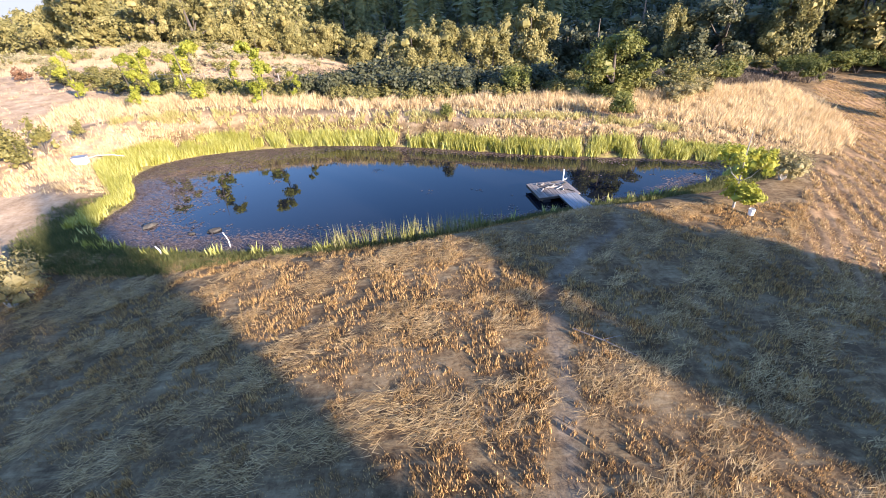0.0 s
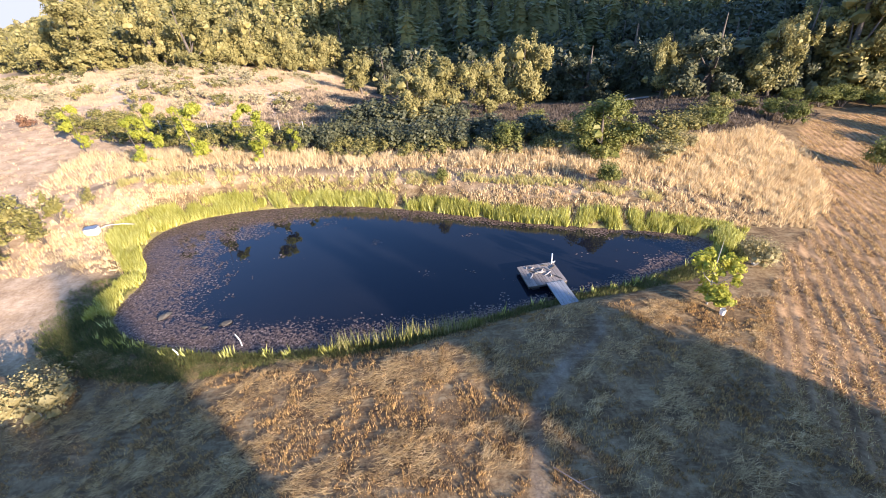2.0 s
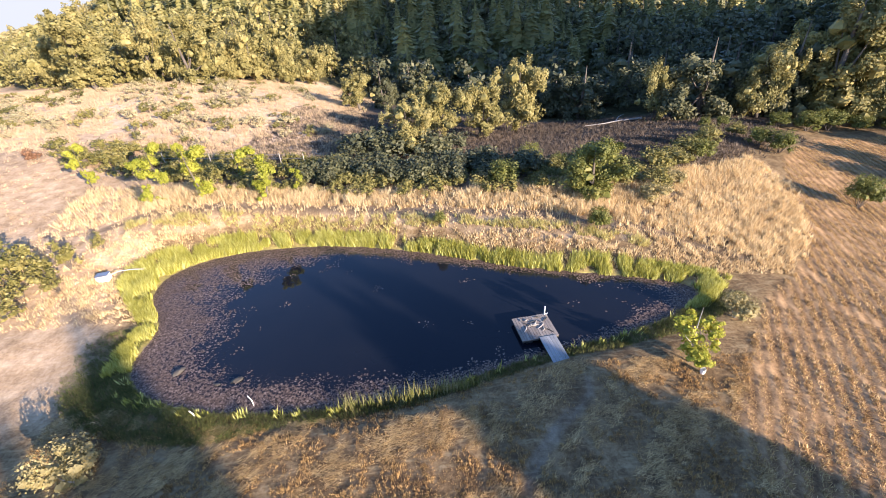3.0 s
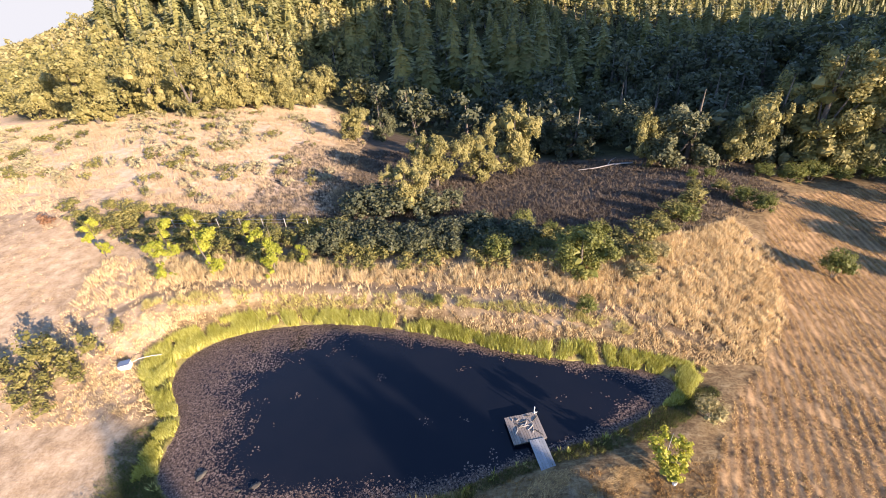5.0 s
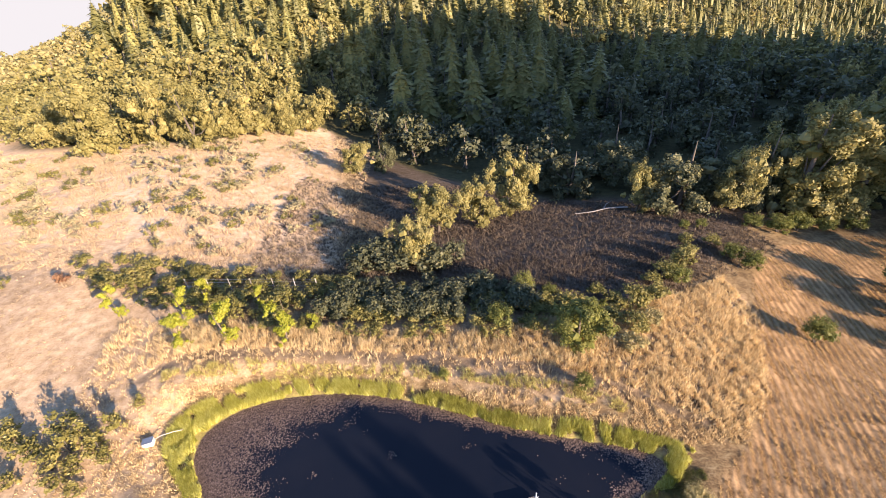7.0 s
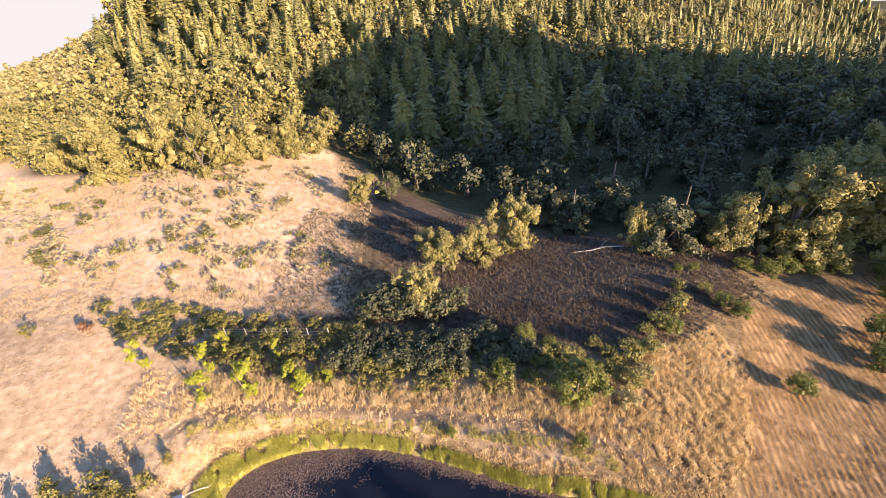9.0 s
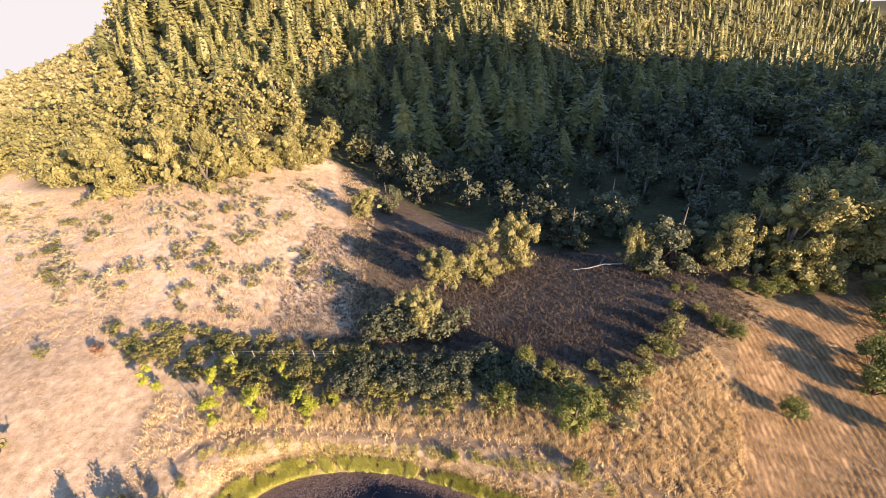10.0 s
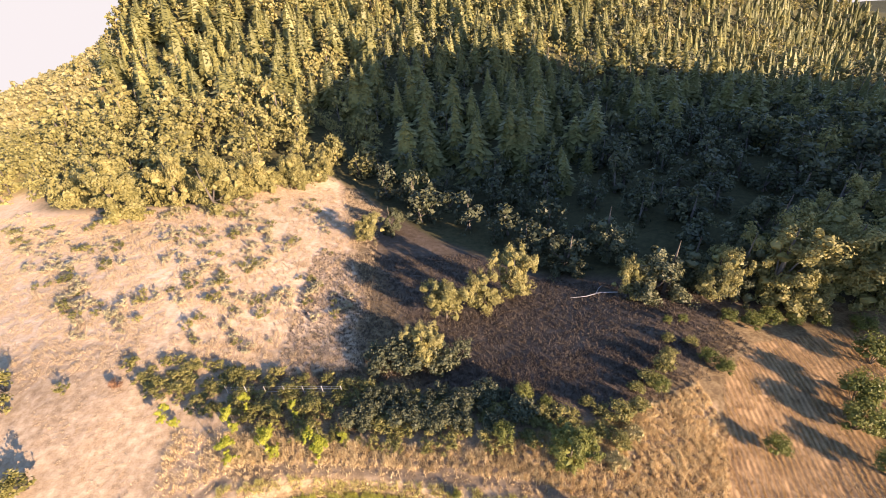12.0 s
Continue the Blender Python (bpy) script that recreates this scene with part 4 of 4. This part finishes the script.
# ---------- grass ----------
def set_grass():
    far_side = lambda x, y: y - np.interp(x, [-30, -20, 0, 10, 22], [24, 27, 27, 26, 24.5])
    # green belt in and beside the water
    def belt_keep(x, y):
        rho = pond_rho(x, y)
        return ((rho > 0.985) & (rho < 1.035 + 0.055 * step(28, 34, y) + 0.015 * (x < -16) + 0.10 * step(9, 15, x) * step(26, 28, y))) * np.where(far_side(x, y) > 0, 1.0, np.where(x < -13, np.where(y > 22.5, 0.9, 0.04), 0.03))
    belt = scatter(10500, -32, 27, 15, 42, belt_keep)
    belt[:, 2] = np.maximum(belt[:, 2], -0.05)
    clump = soft_noise(belt[:, 0], belt[:, 1], 1.1, 9.0) + 0.5 * soft_noise(belt[:, 0], belt[:, 1], 3.5, 3.0)
    belt = belt[clump > -0.14]
    grass("sedge_belt", "yellow green sedge growing along the pond edge", SEDGE, belt, 0.6 + 0.35 * step(28, 33, belt[:, 1]), 0.3, 0.045, 8, 0.3)
    bank = scatter(23000, -40, 43, 28, 56, lambda x, y: (pond_rho(x, y) > 1.03) * (y < np.interp(x, [-38.8, -25.9, -17, -5.1, 4.9, 28.4, 42.7], [51.0, 48.8, 46.8, 45.2, 44.0, 46.5, 51.5])) * step(1.2, -1.2, field_side(x, y))
                   * step(0, 7, far_side(x, y)) * (1 - 0.85 * (line_dist(x, y, BANK_TRACK) < 0.7)) * (1 - 0.8 * (line_dist(x, y, TUFT_LINE) < 1.3)) * np.where(y > np.interp(x, [-40, -14, 5.5, 21.5, 40], [45.5, 44.2, 41, 34.6, 30]), 1.0, 0.8) * (0.2 + 0.8 * step(-34, -26, x)))
    clump = soft_noise(bank[:, 0], bank[:, 1], 0.7, 6.0) + 0.4 * soft_noise(bank[:, 0], bank[:, 1], 4.0, 6.0)
    grass("bank_grass", "tall blond dry grass on the far bank", TAN_GRASS, bank[clump > -0.26], ((0.5 + 0.6 * np.clip(clump, -0.2, 0.5)) * (0.6 + 0.7 * step(-1.5, 1.5, bank[:, 1] - np.interp(bank[:, 0], [-33, -20, 0, 12, 27], [42.5, 43.2, 40, 37.6, 30]))))[clump > -0.26], 0.35, 0.034, 7, 0.3)
    tuft = scatter(900, -32, 22, 31, 44, lambda x, y: 1.0 * (line_dist(x, y, TUFT_LINE) < 0.75) * (pond_rho(x, y) > 1.06))
    tuft = tuft[soft_noise(tuft[:, 0], tuft[:, 1], 1.6, 5.0) > -0.12]
    grass("bunch_grass", "pale yellow green bunch grass along the bank", PALE_SEDGE, tuft, 0.6, 0.5, 0.035, 12, 0.22)
    keep_dam = lambda x, y: (pond_rho(x, y) > 1.08) * (1 - 0.9 * (line_dist(x, y, FOOTPATH) < 0.45)) * (field_side(x, y) < 1)
    dam = scatter(30000, -24, 34, 1, 20, keep_dam)
    clump = soft_noise(dam[:, 0], dam[:, 1], 0.9, 6.0) + 0.5 * soft_noise(dam[:, 0], dam[:, 1], 3.0, 2.0)
    dam, clump = dam[clump > -0.25], clump[clump > -0.25]
    grass("dam_stubble", "short golden stubble standing in patches on the dam", STUBBLE, dam, 0.12 + 0.2 * np.clip(clump, 0, 0.7), 0.3, 0.016, 7, 0.13)
    sw = scatter(26000, -24, 34, 1, 20, lambda x, y: keep_dam(x, y) * (np.sin(1.7 * (y - 0.42 * x) + 2.2 * np.sin(0.33 * x) + 1.5 * np.sin(0.21 * y)) > 0.0))
    sw = sw[soft_noise(sw[:, 0], sw[:, 1], 0.8, 7.0) + 0.6 * soft_noise(sw[:, 0], sw[:, 1], 2.5, 1.0) > -0.1]
    sw[:, 2] += rng.uniform(0.03, 0.14, len(sw))
    grass("straw_swaths", "pale cut straw lying in loose swaths", STRAW, sw, 0.36, 1.0, 0.013, 5, 0.2, comb=0.42 + 0.3 * np.sin(0.33 * sw[:, 0]), rise=0.12)
    meadow = scatter(36000, -128, -13, 36, 146, lambda x, y: (y < np.interp(x, FRONT_X, FRONT_Y)) * (x > -18 - (y - 12) * 1.06) * (pond_rho(x, y) > 1.2) * (0.25 + 0.75 * (y > 63)))
    clump = soft_noise(meadow[:, 0], meadow[:, 1], 2.2, 6.0) + 0.6 * soft_noise(meadow[:, 0], meadow[:, 1], 9.0, 2.0)
    meadow, clump = meadow[clump > -0.32], clump[clump > -0.32]
    grass("meadow_grass", "pale bleached grass on the sunny slope", PALE_GRASS, meadow, 0.22 + (0.25 + 0.75 * step(59, 68, meadow[:, 1])) * (0.2 + 0.9 * np.clip(clump, 0, 0.8)), 0.45, 0.035, 6, 0.35)
    # grass that carries the hollow's shade in its own colour
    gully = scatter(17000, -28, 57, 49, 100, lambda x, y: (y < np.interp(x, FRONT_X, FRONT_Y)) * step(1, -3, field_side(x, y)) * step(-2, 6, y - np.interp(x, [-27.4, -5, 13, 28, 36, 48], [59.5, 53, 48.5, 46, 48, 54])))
    grass("gully_grass", "dry grass in the hollow, coloured darker for its shade", GULLY_SHADE_GRASS, gully, 0.55, 0.5, 0.045, 6, 0.3)
    field = scatter(60000, 15, 76, 8, 61, lambda x, y: (field_side(x, y) > 0.3) * (np.sin(7.5 * field_row(x, y) + 0.5 * np.sin(0.7 * y)) > 0.1))
    clump = soft_noise(field[:, 0], field[:, 1], 2.5, 6.0)
    grass("field_stubble", "cut stubble in curved mown rows", STRAW, field[clump > -0.34], 0.2, 0.7, 0.026, 4, 0.2)
    # reeds in the near shallows
    rx = np.concatenate([rng.normal(c, 0.45, n) for c, n in ((-4.9, 24), (-3.0, 18), (-1.5, 22), (0.2, 30), (1.5, 38), (2.4, 26))])
    reeds = np.column_stack([rx, 19.0 + 0.1 * rx + rng.normal(0, 0.22, len(rx)), np.full(len(rx), -0.05)])
    shore_grass = scatter(7000, -27, 24, 14.5, 27.5, lambda x, y: (pond_rho(x, y) > 0.985) * (pond_rho(x, y) < 1.10 + 0.10 * step(-8, -15, x) + 0.05 * step(8, 14, x)) * (far_side(x, y) < 1.5) * step(-26, -22, x))
    grass("shore_grass", "short dark green grass along the near shore", SHORE_GREEN, shore_grass, 0.26, 0.4, 0.02, 7, 0.25)
    grass("reeds", "pale seed-headed reeds standing in the shallows", REED, reeds, 1.35, 0.16, 0.022, 5, 0.12)


set_grass()


def set_pond_weed():
    n = 130000
    x, y = rng.uniform(-30, 24, n), rng.uniform(16, 42, n)
    rho = pond_rho(x, y)
    want = (weed_cover(x, y) - 0.30) * 0.95 + 0.55 * soft_noise(x, y, 1.3, 4.0) + 0.3 * soft_noise(x, y, 4.0, 1.0)
    k = (rho < 1.02) & (want > rng.uniform(0, 1, n))
    pts = np.column_stack([x[k], y[k], np.full(k.sum(), 0.012)])
    m = len(pts)
    a = rng.uniform(0, 6.28, m)
    s = rng.uniform(0.03, 0.10, m)
    u = np.stack([np.cos(a), np.sin(a), np.zeros(m)], 1) * s[:, None]
    w = np.stack([-np.sin(a), np.cos(a), np.zeros(m)], 1) * (s * rng.uniform(0.5, 1, m))[:, None]
    v = np.stack([pts - u, pts - w, pts + u, pts + w], 1).reshape(-1, 3)
    tagged(put("pond_weed", quick_mesh("pond_weed", v, np.arange(4 * m).reshape(m, 4)), WEED), "brown floating pond weed drifting on the water", "pond weed", kind="stuff")


set_pond_weed()

# ---------- things at the pond ----------
def build_dock():
    dock = tagged(new("floating_dock"), "weathered wooden floating dock with a grey gangway", "dock")
    dock.matrix_basis = pose(7.45, 23.85, 0.0, 0, 0, 7)
    for i in range(13):
        x = -1.23 + 0.205 * i
        part("deck_board", box_bm(0.19, 2.35 + 0.03 * math.sin(7 * i), 0.035, (x, 0.004 * math.sin(5 * i), 0.40 + 0.004 * math.sin(3 * i)), 0.006), DECK_WOOD, dock)
    for y in (-1.12, 0.0, 1.12):
        part("joist", box_bm(2.5, 0.09, 0.14, (0, y, 0.31), 0.008), DARK_WOOD, dock)
    for x in (-1.27, 1.27):
        part("side_beam", box_bm(0.06, 2.36, 0.18, (x, 0, 0.29), 0.008), DARK_WOOD, dock)
    for x in (-0.75, 0.75):
        bm = bmesh.new()
        bmesh.ops.create_cone(bm, cap_ends=True, segments=18, radius1=0.26, radius2=0.26, depth=2.1, matrix=Matrix.Translation((x, 0, 0.03)) @ Matrix.Rotation(radians(90), 4, "X"))
        bmesh.ops.bevel(bm, geom=[e for e in bm.edges if e.is_boundary or e.calc_face_angle(0) > 1], offset=0.03, segments=2, affect="EDGES")
        part("float_drum", bm, FLOAT_BLACK, dock, "black plastic drum half under water")
    post = part("post", (lambda v, f: bm_from(v, f))(*tube([(1.15, 1.05, 0.0), (1.15, 1.05, 0.62), (1.15, 1.05, 1.15)], [0.045, 0.045, 0.045], 10)), WHITE_PLASTIC, dock, "white plastic mooring post")
    part("cap", (lambda v, f: bm_from(v, f))(*tube([(1.15, 1.05, 1.14), (1.15, 1.05, 1.2), (1.15, 1.05, 1.21)], [0.055, 0.05, 0.005], 10)), WHITE_PLASTIC, post)
    part("seat_bracket", (lambda v, f: bm_from(v, f))(*tube([(1.15, 1.05, 0.55), (1.3, 1.0, 0.5), (1.38, 0.98, 0.62)], [0.04, 0.04, 0.03], 8)), WHITE_PLASTIC, post)
    # gangway
    for i in range(5):
        part("gangway_board", box_bm(0.225, 2.75, 0.03, (0.02 + 0.235 * i, -2.5, 0.45), 0.006), RAMP_GREY, dock)
    for x in (-0.06, 1.02):
        part("gangway_rail", box_bm(0.05, 2.78, 0.13, (x, -2.5, 0.385), 0.006), DARK_WOOD, dock)
    # dry sticks and scraps left on the boards
    pick = wood_rng(91)
    for i in range(16):
        a, x, y = pick.uniform(0, 6.28), pick.uniform(-1.0, 1.0), pick.uniform(-0.55, 1.0)
        l, z = pick.uniform(0.15, 0.45), 0.437 + 0.01 * (i % 3)
        d = np.array((math.cos(a), math.sin(a), 0.0)) * l
        mid = np.array((x, y, z))
        part("stick", bm_from(*tube([mid - d, mid + np.array((0.04, -0.03, 0.02)), mid + d * 0.8], [0.03, 0.045, 0.015], 6)), PALE_BARK if i % 3 else DARK_WOOD, dock)


def bm_from(v, f):
    bm = bmesh.new()
    vs = [bm.verts.new(p) for p in v]
    for q in f:
        bm.faces.new([vs[i] for i in q])
    return bm


build_dock()


def build_bucket():
    b = tagged(new("bucket"), "white plastic bucket on the grass near the sapling", "bucket")
    b.matrix_basis = pose(16.4, 18.6, float(height(16.4, 18.6)))
    part("body", bm_from(*tube([(0, 0, 0), (0, 0, 0.02), (0, 0, 0.36), (0, 0, 0.37)], [0.01, 0.13, 0.16, 0.15], 14)), WHITE_PLASTIC, b)
    part("handle", bm_from(*tube([(-0.16, 0, 0.34), (-0.1, 0.05, 0.45), (0.1, 0.05, 0.45), (0.16, 0, 0.34)], [0.008] * 4, 6)), STEEL, b, "thin wire handle")


build_bucket()


def build_tank():
    t = tagged(new("pump_box"), "pale box with a pipe running to the pond", "pump box")
    t.matrix_basis = pose(-28.9, 33.8, float(height(-28.9, 33.8)), 0, 0, 15)
    part("body", box_bm(0.95, 0.7, 0.6, (0, 0, 0.28), 0.04), WHITE_PLASTIC, t)
    part("lid", box_bm(1.02, 0.77, 0.07, (0, 0, 0.61), 0.02), STEEL, t, "dull metal lid")
    part("pipe", bm_from(*tube([(0.46, 0.1, 0.35), (1.2, 0.25, 0.5), (2.2, 0.4, 0.35), (3.0, 0.5, 0.1)], [0.045] * 4, 8)), PALE_BARK, t, "pale pipe leading into the sedge")


build_tank()


def build_fence():
    f = tagged(new("wire_fence"), "thin stakes carrying wire through the brush", "fence")
    last = None
    for i in range(7):
        x, y = -34.0 + 3.1 * i, 56.6 - 0.24 * i
        z = float(height(x, y))
        part("post", box_bm(0.09, 0.09, 2.2, (x, y, z + 1.0), 0.01), PALE_BARK, f)
        if last:
            for h in (0.7, 1.4, 1.9):
                part("wire", bm_from(*tube([(last[0], last[1], last[2] + h), (x, y, z + h)], [0.012, 0.012], 5)), STEEL, f)
        last = (x, y, z)


build_fence()


def build_logs():
    z = lambda x, y: float(height(x, y))
    v = [tube([(30.2, 76.3, z(30.2, 76.3) + 0.3), (33.6, 76.1, z(33.6, 76.1) + 0.35), (36.8, 76.6, z(36.8, 76.6) + 0.5), (40.2, 75.6, z(40.2, 75.6) + 0.6)], [0.06, 0.10, 0.14, 0.17]),
         tube([(35.8, 76.4, z(35.8, 76.4) + 0.45), (36.8, 77.5, z(36.8, 77.5) + 1.1), (38.1, 78.3, z(38.1, 78.3) + 1.3)], [0.10, 0.07, 0.02])]
    tagged(put("fallen_log", quick_mesh("fallen_log", *join(v), True), STONE), "bleached fallen log at the wood's edge", "log")
    s = [tube([(4.4, 10.4, z(4.4, 10.4) + 0.05), (5.2, 9.7, z(5.2, 9.7) + 0.10), (6.0, 9.0, z(6, 9) + 0.05)], [0.025, 0.02, 0.012]),
         tube([(5.1, 9.75, z(5.1, 9.75) + 0.08), (5.9, 9.9, z(5.9, 9.9) + 0.12)], [0.015, 0.006])]
    tagged(put("fallen_branch", quick_mesh("fallen_branch", *join(s), True), DECK_WOOD), "dry forked branch lying on the dam", "branch")


build_logs()


def build_driftwood():
    for x, y, s, a in ((-13.0, 21.6, 0.42, 20), (-17.4, 22.8, 0.45, 60), (-14.2, 21.4, 0.22, 0)):
        bm = bmesh.new()
        bmesh.ops.create_icosphere(bm, subdivisions=2, radius=s)
        for v in bm.verts:
            v.co *= 1 + 0.3 * noise.noise(v.co * 3 / s + Vector((x, y, 0)))
            v.co.y *= 0.5
            v.co.z *= 0.4
        ob = tagged(part("driftwood", bm, DARK_WOOD, None), "dark waterlogged wood floating in the shallows", "driftwood", "driftwood in the shallows")
        ob.matrix_basis = pose(x, y, 0.03, 0, 0, a)
    for x, y, h in ((-11.2, 19.5, 0.9), (-14.6, 19.0, 0.6)):
        ob = tagged(put("stake", quick_mesh("stake", *tube([(0, 0, -0.4), (0.03, 0, h * 0.5), (-0.12, 0, h)], [0.03, 0.03, 0.025], 8), True), WHITE_PLASTIC), "thin white stake leaning in the shallow water", "stake", "stakes in the shallows")
        ob.location = (x, y, 0)


build_driftwood()
